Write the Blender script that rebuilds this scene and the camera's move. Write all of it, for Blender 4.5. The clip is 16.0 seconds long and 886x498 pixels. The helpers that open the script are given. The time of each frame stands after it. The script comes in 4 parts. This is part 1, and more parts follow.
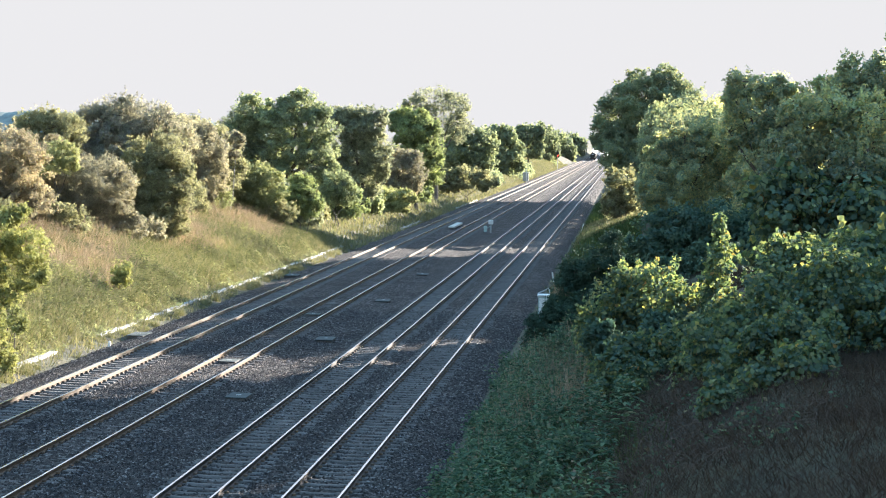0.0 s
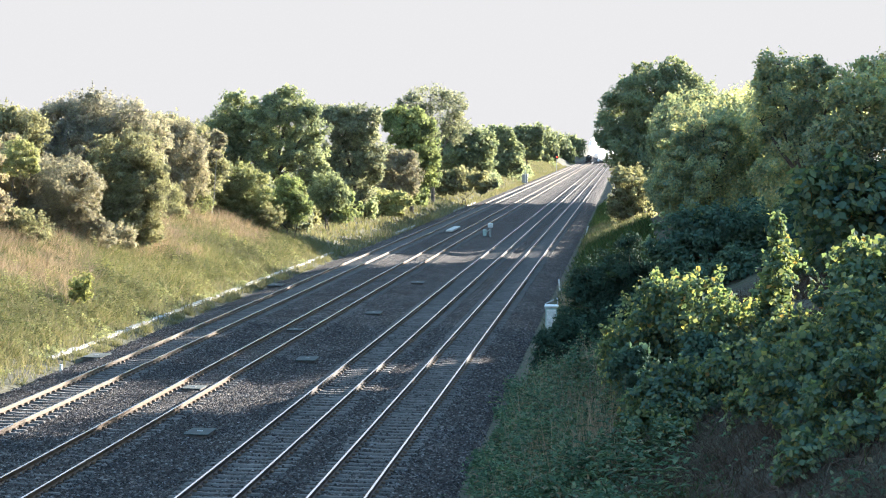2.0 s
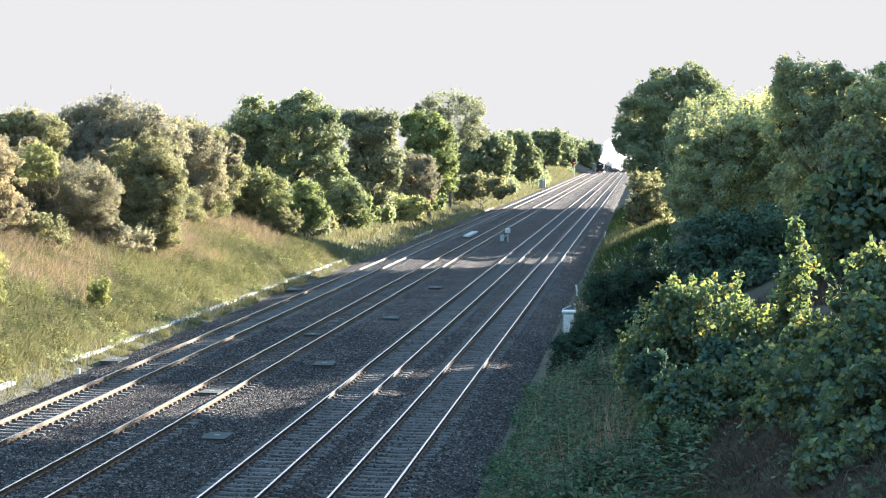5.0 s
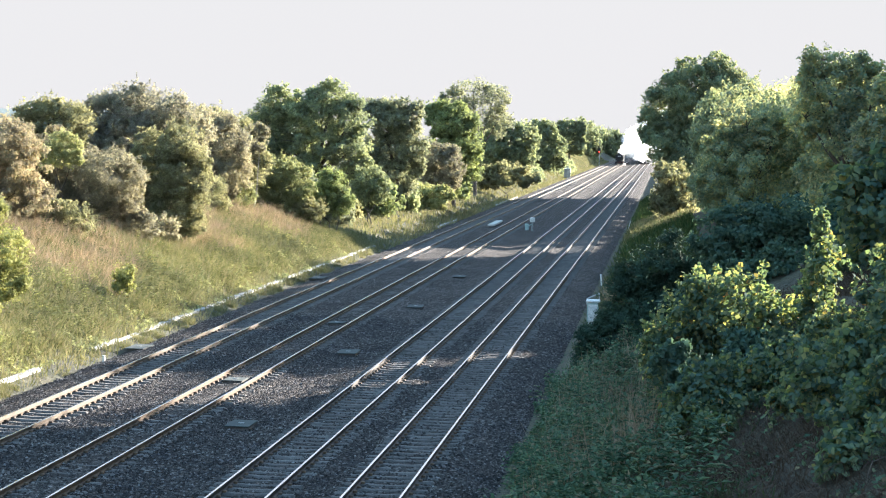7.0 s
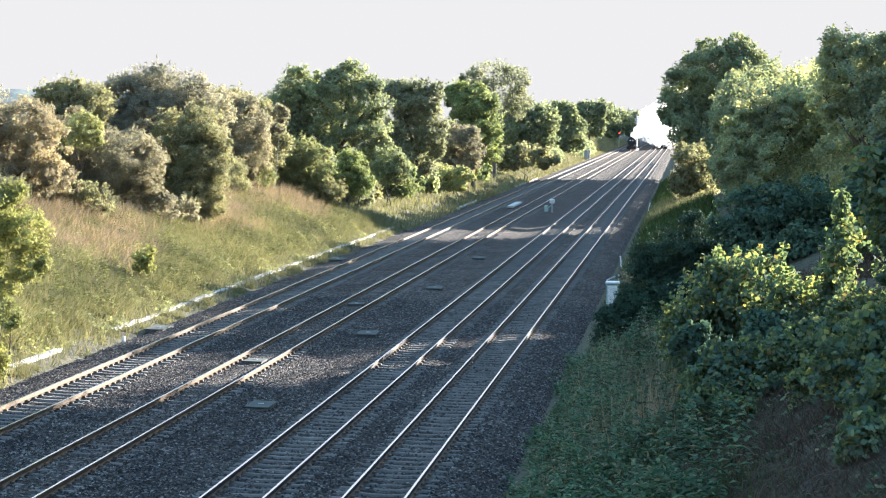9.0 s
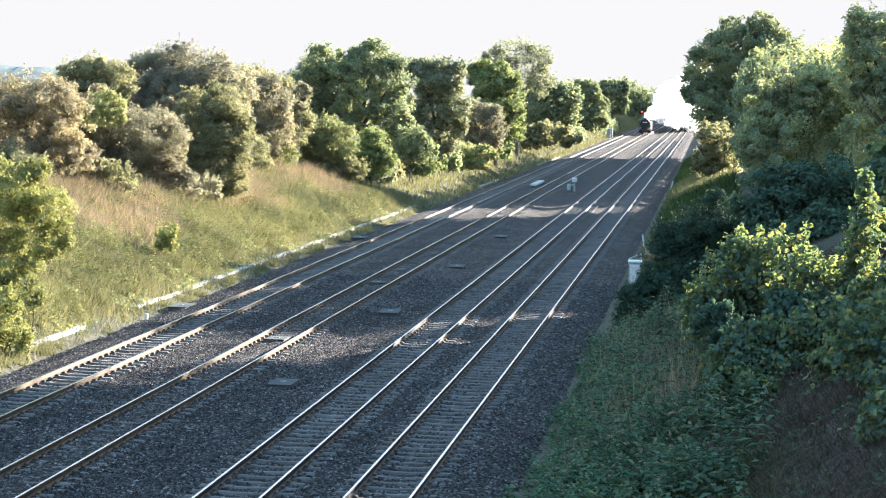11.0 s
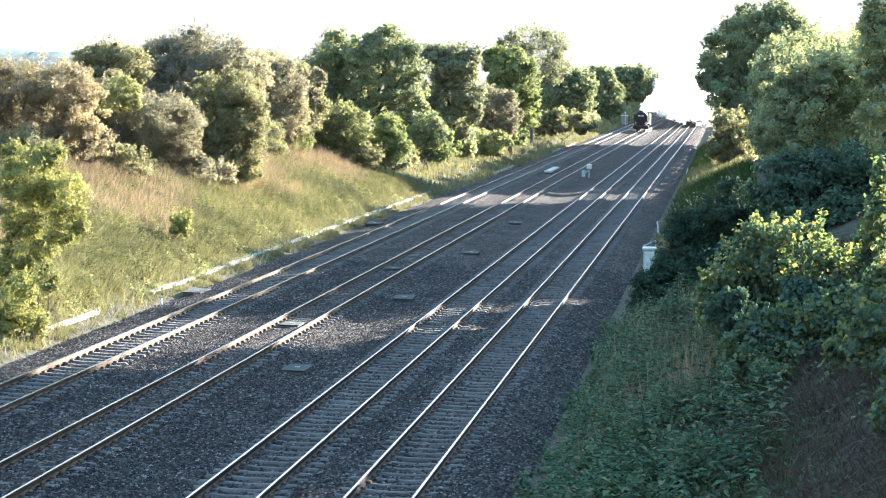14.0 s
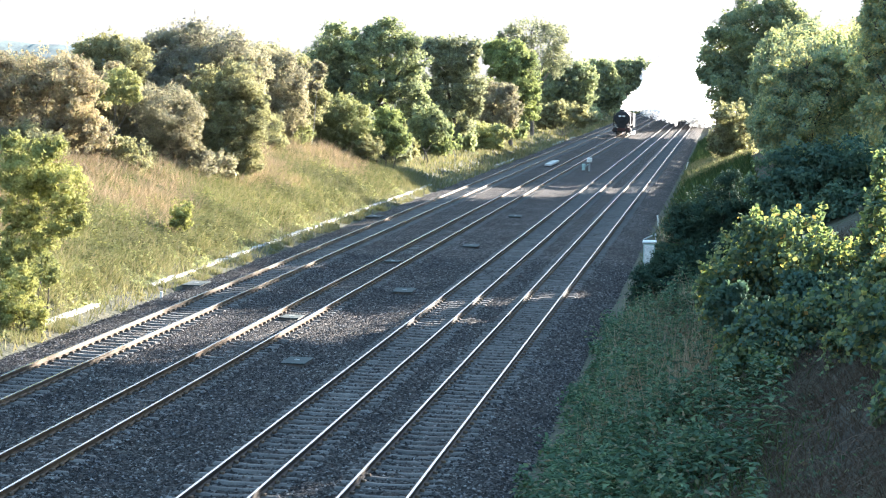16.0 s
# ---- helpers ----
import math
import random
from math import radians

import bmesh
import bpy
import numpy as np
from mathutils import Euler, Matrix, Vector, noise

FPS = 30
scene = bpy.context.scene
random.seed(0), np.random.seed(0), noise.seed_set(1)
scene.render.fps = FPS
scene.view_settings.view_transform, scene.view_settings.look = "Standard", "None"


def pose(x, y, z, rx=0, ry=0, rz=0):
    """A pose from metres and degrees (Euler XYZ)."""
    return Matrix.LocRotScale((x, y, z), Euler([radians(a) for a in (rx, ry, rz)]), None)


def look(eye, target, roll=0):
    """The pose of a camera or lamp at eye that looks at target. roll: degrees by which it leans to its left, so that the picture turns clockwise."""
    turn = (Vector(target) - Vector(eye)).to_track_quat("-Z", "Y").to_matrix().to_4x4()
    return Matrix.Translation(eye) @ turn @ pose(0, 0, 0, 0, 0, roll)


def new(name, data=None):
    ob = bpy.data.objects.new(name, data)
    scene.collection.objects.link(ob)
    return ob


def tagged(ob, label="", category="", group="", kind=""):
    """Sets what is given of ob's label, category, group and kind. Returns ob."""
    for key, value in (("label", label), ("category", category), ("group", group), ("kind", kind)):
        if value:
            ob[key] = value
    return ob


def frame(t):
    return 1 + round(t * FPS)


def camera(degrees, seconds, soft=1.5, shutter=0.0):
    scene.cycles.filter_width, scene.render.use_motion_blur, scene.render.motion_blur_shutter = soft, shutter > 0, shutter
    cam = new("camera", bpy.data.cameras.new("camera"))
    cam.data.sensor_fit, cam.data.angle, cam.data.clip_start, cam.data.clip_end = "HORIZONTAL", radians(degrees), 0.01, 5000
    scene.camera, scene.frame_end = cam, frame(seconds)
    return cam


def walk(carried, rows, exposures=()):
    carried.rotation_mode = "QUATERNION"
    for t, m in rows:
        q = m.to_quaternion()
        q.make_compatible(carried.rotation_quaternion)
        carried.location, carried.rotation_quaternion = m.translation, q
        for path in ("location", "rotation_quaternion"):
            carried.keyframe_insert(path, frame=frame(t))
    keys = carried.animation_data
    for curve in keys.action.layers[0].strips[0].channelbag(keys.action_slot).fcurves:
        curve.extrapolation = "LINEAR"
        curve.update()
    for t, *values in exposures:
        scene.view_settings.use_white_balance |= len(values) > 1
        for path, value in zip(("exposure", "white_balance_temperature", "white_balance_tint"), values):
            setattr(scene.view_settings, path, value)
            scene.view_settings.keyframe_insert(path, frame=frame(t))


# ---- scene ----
# A four-track railway in a cutting, seen from an overbridge; a steam train comes up the third track.
# x across the tracks (0: middle of the first track), y along them, z up from the rail heads.
cam = camera(26.6, 16.0, soft=1.1)
PATH = [
    (0, 8.40, -10.66, 9.86, 5.65, -3.40, -1.07),
    (0.5, 8.13, -7.68, 9.73, 5.59, -3.27, -0.95),
    (1, 7.97, -5.94, 9.64, 5.41, -3.12, -0.90),
    (1.5, 7.71, -3.06, 9.52, 5.41, -3.27, -0.65),
    (2, 7.45, 0.00, 9.39, 5.56, -3.29, -0.56),
    (2.5, 7.45, 0.00, 9.39, 5.66, -3.23, -0.66),
    (3, 7.45, 0.00, 9.39, 5.81, -3.10, -0.55),
    (5.5, 7.45, 0.00, 9.39, 6.27, -3.18, -0.82),
    (6, 7.45, 0.00, 9.39, 6.49, -3.29, -0.94),
    (6.5, 7.45, 0.00, 9.39, 6.69, -3.40, -0.90),
    (7, 7.45, 0.00, 9.39, 6.86, -3.49, -0.88),
    (7.5, 7.45, 0.00, 9.39, 6.99, -3.59, -0.90),
    (8, 7.45, 0.00, 9.39, 7.13, -3.72, -0.90),
    (8.5, 7.45, 0.00, 9.39, 7.28, -3.89, -0.92),
    (9, 7.45, 0.00, 9.39, 7.46, -4.07, -0.90),
    (11.5, 7.45, 0.00, 9.39, 8.29, -4.85, -1.00),
    (12, 7.45, 0.00, 9.39, 8.41, -4.92, -1.01),
    (12.5, 7.45, 0.00, 9.39, 8.48, -4.96, -0.96),
    (13, 7.45, 0.00, 9.39, 8.54, -5.01, -0.94),
    (13.5, 7.45, 0.00, 9.39, 8.58, -5.08, -1.05),
    (14, 7.45, 0.00, 9.39, 8.60, -5.17, -1.12),
    (14.5, 7.45, 0.00, 9.39, 8.59, -5.22, -1.13),
    (15, 7.45, 0.00, 9.39, 8.59, -5.27, -1.13),
    (15.5, 7.45, 0.00, 9.39, 8.60, -5.30, -1.11),
    (16, 7.45, 0.00, 9.39, 8.61, -5.38, -1.22),
]
EXPOSURES = [(0.0, 2.78, 6180, 12), (9.0, 2.82, 6180, 12), (11.5, 3.0, 6180, 12), (13.0, 3.12, 6180, 12), (16.0, 3.13, 6180, 12)]
walk(cam, [(t, pose(x, y, z, 90 + pitch, roll, yaw)) for t, x, y, z, yaw, pitch, roll in PATH], EXPOSURES)

# ---- sky and sun: low evening sun ahead and half right, hazy bright sky ----
SUN_AZ, SUN_EL = 42.5, 16.4
world = bpy.data.worlds.new("sky")
scene.world = world
world.use_nodes = True
wn, wl = world.node_tree.nodes, world.node_tree.links
sky = wn.new("ShaderNodeTexSky")
sky.sky_type = "NISHITA"
sky.sun_disc = False
sky.sun_elevation, sky.sun_rotation = radians(SUN_EL), radians(SUN_AZ)
sky.dust_density, sky.air_density, sky.ozone_density = 2.0, 1.0, 1.5
# thin white haze: densest at the horizon, clearing to pale blue overhead
coords, split, fade = wn.new("ShaderNodeTexCoord"), wn.new("ShaderNodeSeparateXYZ"), wn.new("ShaderNodeValToRGB")
wl.new(coords.outputs["Generated"], split.inputs["Vector"])
wl.new(split.outputs["Z"], fade.inputs["Fac"])
fade.color_ramp.elements[0].position, fade.color_ramp.elements[0].color = 0.17, (1.06, 1.035, 1.0, 1)
fade.color_ramp.elements[1].position, fade.color_ramp.elements[1].color = 0.45, (0.42, 0.95, 2.0, 1)
both, cap = wn.new("ShaderNodeMix"), wn.new("ShaderNodeMix")
both.data_type, both.blend_type = "RGBA", "ADD"
cap.data_type, cap.blend_type = "RGBA", "DARKEN"
both.inputs["Factor"].default_value = 0.5
cap.inputs["Factor"].default_value = 1.0
top = wn.new("ShaderNodeValToRGB")
top.color_ramp.elements[0].position, top.color_ramp.elements[0].color = 0.17, (1.06, 1.035, 1.0, 1)
top.color_ramp.elements[1].position, top.color_ramp.elements[1].color = 0.45, (1.4, 1.75, 2.3, 1)
wl.new(split.outputs["Z"], top.inputs["Fac"])
wl.new(top.outputs["Color"], cap.inputs["B"])
wl.new(fade.outputs["Color"], both.inputs["A"])
wl.new(sky.outputs["Color"], both.inputs["B"])
wl.new(both.outputs["Result"], cap.inputs["A"])
wl.new(cap.outputs["Result"], wn["Background"].inputs["Color"])
wn["Background"].inputs["Strength"].default_value = 0.118

sun_data = bpy.data.lights.new("sun", "SUN")
sun_data.energy, sun_data.angle, sun_data.color = 5.0, radians(0.6), (1.0, 0.9, 0.76)
sun = new("sun", sun_data)
a, e = radians(SUN_AZ), radians(SUN_EL)
SUNWARD = Vector((math.sin(a) * math.cos(e), math.cos(a) * math.cos(e), math.sin(e)))
sun.matrix_world = look(SUNWARD * 200, (0, 0, 0))


# ---- materials ----
def ramp(nt, fac, stops):
    r = nt.nodes.new("ShaderNodeValToRGB")
    while len(r.color_ramp.elements) < len(stops):
        r.color_ramp.elements.new(0.5)
    for el, (p, c) in zip(r.color_ramp.elements, stops):
        el.position, el.color = p, (*c, 1)
    nt.links.new(fac, r.inputs["Fac"])
    return r.outputs["Color"]


def noise_out(nt, scale, detail=4.0, rough=0.6, kind="ShaderNodeTexNoise"):
    tc = nt.nodes.new("ShaderNodeNewGeometry")
    n = nt.nodes.new(kind)
    n.inputs["Scale"].default_value = scale
    if kind == "ShaderNodeTexNoise":
        n.inputs["Detail"].default_value, n.inputs["Roughness"].default_value = detail, rough
    nt.links.new(tc.outputs["Position"], n.inputs["Vector"])
    return n


def mixed(nt, a, b, fac, blend="MULTIPLY"):
    m = nt.nodes.new("ShaderNodeMix")
    m.data_type, m.blend_type = "RGBA", blend
    for key, v in (("Factor", fac), ("A", a), ("B", b)):
        if isinstance(v, (int, float)):
            m.inputs[key].default_value = v
        elif isinstance(v, tuple):
            m.inputs[key].default_value = (*v, 1)
        else:
            nt.links.new(v, m.inputs[key])
    return m.outputs["Result"]


def surface(name, stops, scale, rough=0.8, metal=0.0, fine=None, bump=0.0, bump_scale=None, rand=0.0, grain_lo=0.6):
    """Coarse colour noise from stops, a fine grain over it, relief, and a change of tone from piece to piece."""
    m = bpy.data.materials.new(name)
    m.use_nodes = True
    nt = m.node_tree
    b = nt.nodes["Principled BSDF"]
    col = ramp(nt, noise_out(nt, scale).outputs["Fac"], stops)
    grain = noise_out(nt, fine or scale * 9, 3)
    col = mixed(nt, col, ramp(nt, grain.outputs["Fac"], [(0.3, (grain_lo,) * 3), (0.7, (1.25, 1.25, 1.25) if grain_lo < 0.9 else (1.05,) * 3)]), 1.0)
    if rand:
        info = nt.nodes.new("ShaderNodeObjectInfo")
        col = mixed(nt, col, ramp(nt, info.outputs["Random"], [(0, (1 - rand,) * 3), (1, (1 + rand,) * 3)]), 1.0)
    nt.links.new(col, b.inputs["Base Color"])
    b.inputs["Roughness"].default_value, b.inputs["Metallic"].default_value = rough, metal
    if bump:
        bp = nt.nodes.new("ShaderNodeBump")
        bp.inputs["Strength"].default_value, bp.inputs["Distance"].default_value = 1.0, bump
        nt.links.new(noise_out(nt, bump_scale or scale * 6, 3).outputs["Fac"], bp.inputs["Height"])
        nt.links.new(bp.outputs["Normal"], b.inputs["Normal"])
    return m


def foliage(name, stops, glow=0.35, patch=0.25, tint=(1.25, 1.22, 0.9), gain=1.5):
    """Leaves: colour from leaf to leaf and in larger patches, some light let through."""
    m = bpy.data.materials.new(name)
    m.use_nodes = True
    nt = m.node_tree
    b, out = nt.nodes["Principled BSDF"], nt.nodes["Material Output"]
    g = nt.nodes.new("ShaderNodeNewGeometry")
    col = ramp(nt, g.outputs["Random Per Island"], [(p, (c[0] * gain, c[1] * gain, c[2] * gain * 1.12)) for p, c in stops])
    big = noise_out(nt, patch, 3)
    col = mixed(nt, col, ramp(nt, big.outputs["Fac"], [(0.3, (0.7, 0.72, 0.75)), (0.7, (1.3, 1.25, 1.1))]), 1.0)
    nt.links.new(col, b.inputs["Base Color"])
    b.inputs["Roughness"].default_value = 0.8
    b.inputs["Specular IOR Level"].default_value = 0.08
    tr = nt.nodes.new("ShaderNodeBsdfTranslucent")
    nt.links.new(mixed(nt, col, tint, 1.0), tr.inputs["Color"])
    mx = nt.nodes.new("ShaderNodeMixShader")
    mx.inputs["Fac"].default_value = glow
    nt.links.new(b.outputs["BSDF"], mx.inputs[1])
    nt.links.new(tr.outputs["BSDF"], mx.inputs[2])
    nt.links.new(mx.outputs["Shader"], out.inputs["Surface"])
    return m


def ballast_material():
    m = bpy.data.materials.new("ballast_stone")
    m.use_nodes = True
    nt = m.node_tree
    b = nt.nodes["Principled BSDF"]
    v = noise_out(nt, 13.0, kind="ShaderNodeTexVoronoi")
    stone = ramp(nt, v.outputs["Color"], [(0.2, (0.01, 0.009, 0.008)), (0.5, (0.034, 0.03, 0.028)), (0.72, (0.077, 0.068, 0.064)), (0.9, (0.195, 0.176, 0.164))])
    stain = ramp(nt, noise_out(nt, 0.35, 5).outputs["Fac"], [(0.35, (0.62, 0.58, 0.55)), (0.65, (1.15, 1.15, 1.15))])
    nt.links.new(mixed(nt, stone, stain, 1.0), b.inputs["Base Color"])
    b.inputs["Roughness"].default_value = 0.85
    b.inputs["Specular IOR Level"].default_value = 0.2
    bp = nt.nodes.new("ShaderNodeBump")
    bp.inputs["Strength"].default_value, bp.inputs["Distance"].default_value = 1.0, 0.075
    bp.invert = True
    nt.links.new(v.outputs["Distance"], bp.inputs["Height"])
    nt.links.new(bp.outputs["Normal"], b.inputs["Normal"])
    return m


M = {}
M["ballast"] = ballast_material()
M["stone"] = foliage("loose_stone", [(0, (0.02, 0.0185, 0.018)), (0.5, (0.046, 0.043, 0.04)), (0.85, (0.11, 0.103, 0.095)), (1, (0.28, 0.265, 0.245))], 0.0, 0.5, gain=0.68)
M["soil"] = surface("bank_soil", [(0.3, (0.03, 0.027, 0.018)), (0.55, (0.05, 0.05, 0.025)), (0.75, (0.085, 0.07, 0.04))], 0.25, 0.95, fine=5, bump=0.15, bump_scale=2.5)
M["concrete"] = surface("sleeper_concrete", [(0.3, (0.062, 0.056, 0.052)), (0.7, (0.122, 0.112, 0.105))], 1.5, 0.85, fine=30, bump=0.006, bump_scale=40, rand=0.2)
M["trough"] = surface("trough_concrete", [(0.3, (0.3, 0.295, 0.275)), (0.7, (0.48, 0.475, 0.45))], 0.8, 0.85, fine=14, bump=0.008, bump_scale=30, rand=0.2)
M["steel"] = surface("worn_rail_head", [(0.3, (0.8, 0.81, 0.83)), (0.7, (0.9, 0.91, 0.92))], 0.6, 0.26, 1.0, fine=0.2, grain_lo=0.95)
M["rust"] = surface("rail_rust", [(0.3, (0.05, 0.031, 0.018)), (0.7, (0.12, 0.072, 0.035))], 1.2, 0.75, 0.1, fine=25)
M["dull"] = surface("dull_rail", [(0.3, (0.022, 0.018, 0.016)), (0.7, (0.05, 0.038, 0.03))], 1.2, 0.65, 0.3, fine=25)
M["grey_rust"] = surface("weathered_rail", [(0.3, (0.06, 0.044, 0.03)), (0.7, (0.14, 0.1, 0.064))], 1.2, 0.7, 0.2, fine=25)
M["lid"] = surface("cover_plate", [(0.3, (0.026, 0.037, 0.036)), (0.7, (0.05, 0.066, 0.063))], 2.0, 0.85, fine=30)
M["white"] = surface("white_paint", [(0.3, (0.62, 0.64, 0.63)), (0.7, (0.8, 0.8, 0.78))], 1.5, 0.5, fine=20)
M["pale_green"] = surface("pale_green_paint", [(0.3, (0.3, 0.42, 0.4)), (0.7, (0.46, 0.58, 0.55))], 1.5, 0.5, fine=20)
M["grey_paint"] = surface("grey_paint", [(0.3, (0.28, 0.29, 0.29)), (0.7, (0.42, 0.43, 0.43))], 1.5, 0.5, fine=20)
M["black"] = surface("sooty_black", [(0.3, (0.012, 0.012, 0.013)), (0.7, (0.025, 0.024, 0.024))], 1.5, 0.75, fine=10)
# near-black red: the buffer beam's shade is put into its paint colour
M["shaded_red_paint"] = surface("shaded_red_paint", [(0.3, (0.045, 0.011, 0.01)), (0.7, (0.08, 0.018, 0.014))], 1.5, 0.45, fine=10)
M["bark"] = surface("bark", [(0.3, (0.06, 0.05, 0.04)), (0.7, (0.16, 0.135, 0.11))], 2.0, 0.95, fine=18, bump=0.02, bump_scale=15)
M["pale_bark"] = surface("pale_bark", [(0.3, (0.25, 0.23, 0.2)), (0.7, (0.4, 0.38, 0.34))], 2.0, 0.95, fine=18)

F = {}
F["russet"] = foliage("russet_leaves", [(0, (0.082, 0.075, 0.054)), (0.4, (0.105, 0.094, 0.067)), (0.7, (0.125, 0.102, 0.073)), (1, (0.11, 0.11, 0.068))], 0.5, gain=2.8)
F["olive"] = foliage("olive_leaves", [(0, (0.07, 0.07, 0.045)), (0.5, (0.1, 0.1, 0.058)), (1, (0.13, 0.13, 0.075))], 0.5, gain=2.6)
F["hawthorn"] = foliage("hawthorn_leaves", [(0, (0.075, 0.075, 0.06)), (0.5, (0.1, 0.098, 0.075)), (0.8, (0.12, 0.108, 0.09)), (1, (0.13, 0.135, 0.085))], 0.5, gain=2.9)
F["twiggy"] = foliage("twiggy_grey_leaves", [(0, (0.075, 0.072, 0.056)), (0.5, (0.098, 0.093, 0.07)), (0.8, (0.115, 0.105, 0.08)), (1, (0.118, 0.118, 0.074))], 0.5, gain=2.8)
F["yellow"] = foliage("yellow_green_leaves", [(0, (0.09, 0.1, 0.048)), (0.5, (0.13, 0.138, 0.068)), (1, (0.165, 0.17, 0.088))], 0.45, gain=2.3)
F["oak"] = foliage("oak_leaves", [(0, (0.055, 0.066, 0.043)), (0.5, (0.074, 0.086, 0.05)), (1, (0.105, 0.115, 0.062))], 0.5, gain=3.3)
F["grey"] = foliage("grey_green_leaves", [(0, (0.058, 0.065, 0.048)), (0.5, (0.08, 0.087, 0.06)), (1, (0.105, 0.11, 0.07))], 0.5, gain=2.9)
F["bright"] = foliage("fresh_green_leaves", [(0, (0.06, 0.075, 0.038)), (0.5, (0.085, 0.1, 0.046)), (1, (0.115, 0.135, 0.058))], 0.5, gain=2.7)
F["green"] = foliage("green_leaves", [(0, (0.052, 0.062, 0.042)), (0.5, (0.072, 0.086, 0.052)), (1, (0.1, 0.11, 0.06))], 0.5, gain=3.0)
# elm and broom: the bank's shade is mixed into these leaf colours
F["dark"] = foliage("shade_toned_leaves", [(0, (0.027, 0.052, 0.04)), (0.5, (0.042, 0.075, 0.052)), (1, (0.058, 0.088, 0.056))], 0.3, gain=1.8)
F["broom"] = foliage("shade_toned_broom", [(0, (0.023, 0.048, 0.036)), (0.5, (0.036, 0.068, 0.046)), (1, (0.048, 0.083, 0.053))], 0.08, gain=1.1)
F["spring"] = foliage("bright_shrub_leaves", [(0, (0.11, 0.125, 0.05)), (0.5, (0.165, 0.175, 0.065)), (1, (0.22, 0.22, 0.095))], 0.35, gain=1.6)
F["rbig"] = foliage("willow_leaves", [(0, (0.05, 0.074, 0.053)), (0.5, (0.068, 0.095, 0.062)), (1, (0.102, 0.115, 0.07))], 0.45, 0.25, (1.6, 1.3, 0.75), gain=2.8)
F["birch"] = foliage("birch_leaves", [(0, (0.045, 0.068, 0.06)), (0.6, (0.068, 0.092, 0.068)), (1, (0.11, 0.114, 0.072))], 0.6, 0.25, (1.9, 1.45, 0.7), gain=3.8)
F["syc"] = foliage("sycamore_leaves", [(0, (0.026, 0.048, 0.04)), (0.5, (0.042, 0.07, 0.05)), (0.9, (0.075, 0.095, 0.055)), (0.985, (0.11, 0.12, 0.055)), (1, (0.14, 0.09, 0.045))], 0.48, 0.8, (1.75, 1.42, 0.58), gain=2.45)
F["bramble"] = foliage("bramble_leaves", [(0, (0.03, 0.056, 0.034)), (0.6, (0.052, 0.09, 0.052)), (0.86, (0.085, 0.12, 0.062)), (1, (0.14, 0.11, 0.07))], 0.3, 0.9, gain=1.45)
F["grass"] = foliage("bank_grass", [(0, (0.11, 0.115, 0.055)), (0.4, (0.15, 0.155, 0.075)), (0.75, (0.19, 0.18, 0.1)), (1, (0.24, 0.21, 0.14))], 0.3, 0.18, gain=1.15)
F["weed"] = foliage("weed_leaves", [(0, (0.05, 0.06, 0.028)), (0.5, (0.085, 0.095, 0.04)), (1, (0.13, 0.135, 0.06))], 0.3, 0.3, gain=1.3)
F["pink_grass"] = foliage("seeding_grass", [(0, (0.15, 0.12, 0.08)), (0.5, (0.205, 0.162, 0.112)), (1, (0.27, 0.225, 0.16))], 0.3, 0.3, (1.3, 1.2, 0.95), gain=1.35)
# low gain darkens the dry brown to carry the shade on the bank
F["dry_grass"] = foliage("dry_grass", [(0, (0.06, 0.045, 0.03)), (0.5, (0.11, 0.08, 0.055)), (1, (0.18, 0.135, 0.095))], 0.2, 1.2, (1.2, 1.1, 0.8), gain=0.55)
# shaded copy of the bank grass: the shade is in this darker green
F["shade_toned_grass"] = foliage("shaded_grass", [(0, (0.03, 0.06, 0.025)), (0.6, (0.06, 0.1, 0.035)), (1, (0.11, 0.13, 0.05))], 0.3, 0.4, gain=0.95)


# ---- mesh helpers ----
rng = np.random.default_rng(7)


def mesh_np(name, verts, faces):
    """A mesh from arrays: verts (n, 3) and faces (m, 3 or 4)."""
    verts, faces = np.asarray(verts, np.float32), np.asarray(faces, np.int32)
    me = bpy.data.meshes.new(name)
    k = faces.shape[1]
    me.vertices.add(len(verts))
    me.vertices.foreach_set("co", verts.ravel())
    me.loops.add(faces.size)
    me.loops.foreach_set("vertex_index", faces.ravel())
    me.polygons.add(len(faces))
    me.polygons.foreach_set("loop_start", np.arange(0, faces.size, k, dtype=np.int32))
    me.update(calc_edges=True)
    return me


def under(name, me, material, parent=None, label=""):
    """Links a mesh as one object, under a thing if given."""
    if material is not None and not me.materials:
        me.materials.append(material)
    ob = new(name, me)
    if parent is not None:
        ob.parent = parent
    if label:
        ob["label"] = label
    return ob


def part(name, bm, material, parent=None, label="", smooth=False):
    me = bpy.data.meshes.new(name)
    bm.to_mesh(me)
    bm.free()
    if smooth:
        me.polygons.foreach_set("use_smooth", [True] * len(me.polygons))
    return under(name, me, material, parent, label)


def box(bm, x0, x1, y0, y1, z0, z1, bevel=0.0):
    r = bmesh.ops.create_cube(bm, size=1.0, matrix=Matrix.LocRotScale(((x0 + x1) / 2, (y0 + y1) / 2, (z0 + z1) / 2), None, (x1 - x0, y1 - y0, z1 - z0)))
    if bevel:
        edges = {ed for v in r["verts"] for ed in v.link_edges}
        bmesh.ops.bevel(bm, geom=list(edges), offset=bevel, segments=1, affect="EDGES")


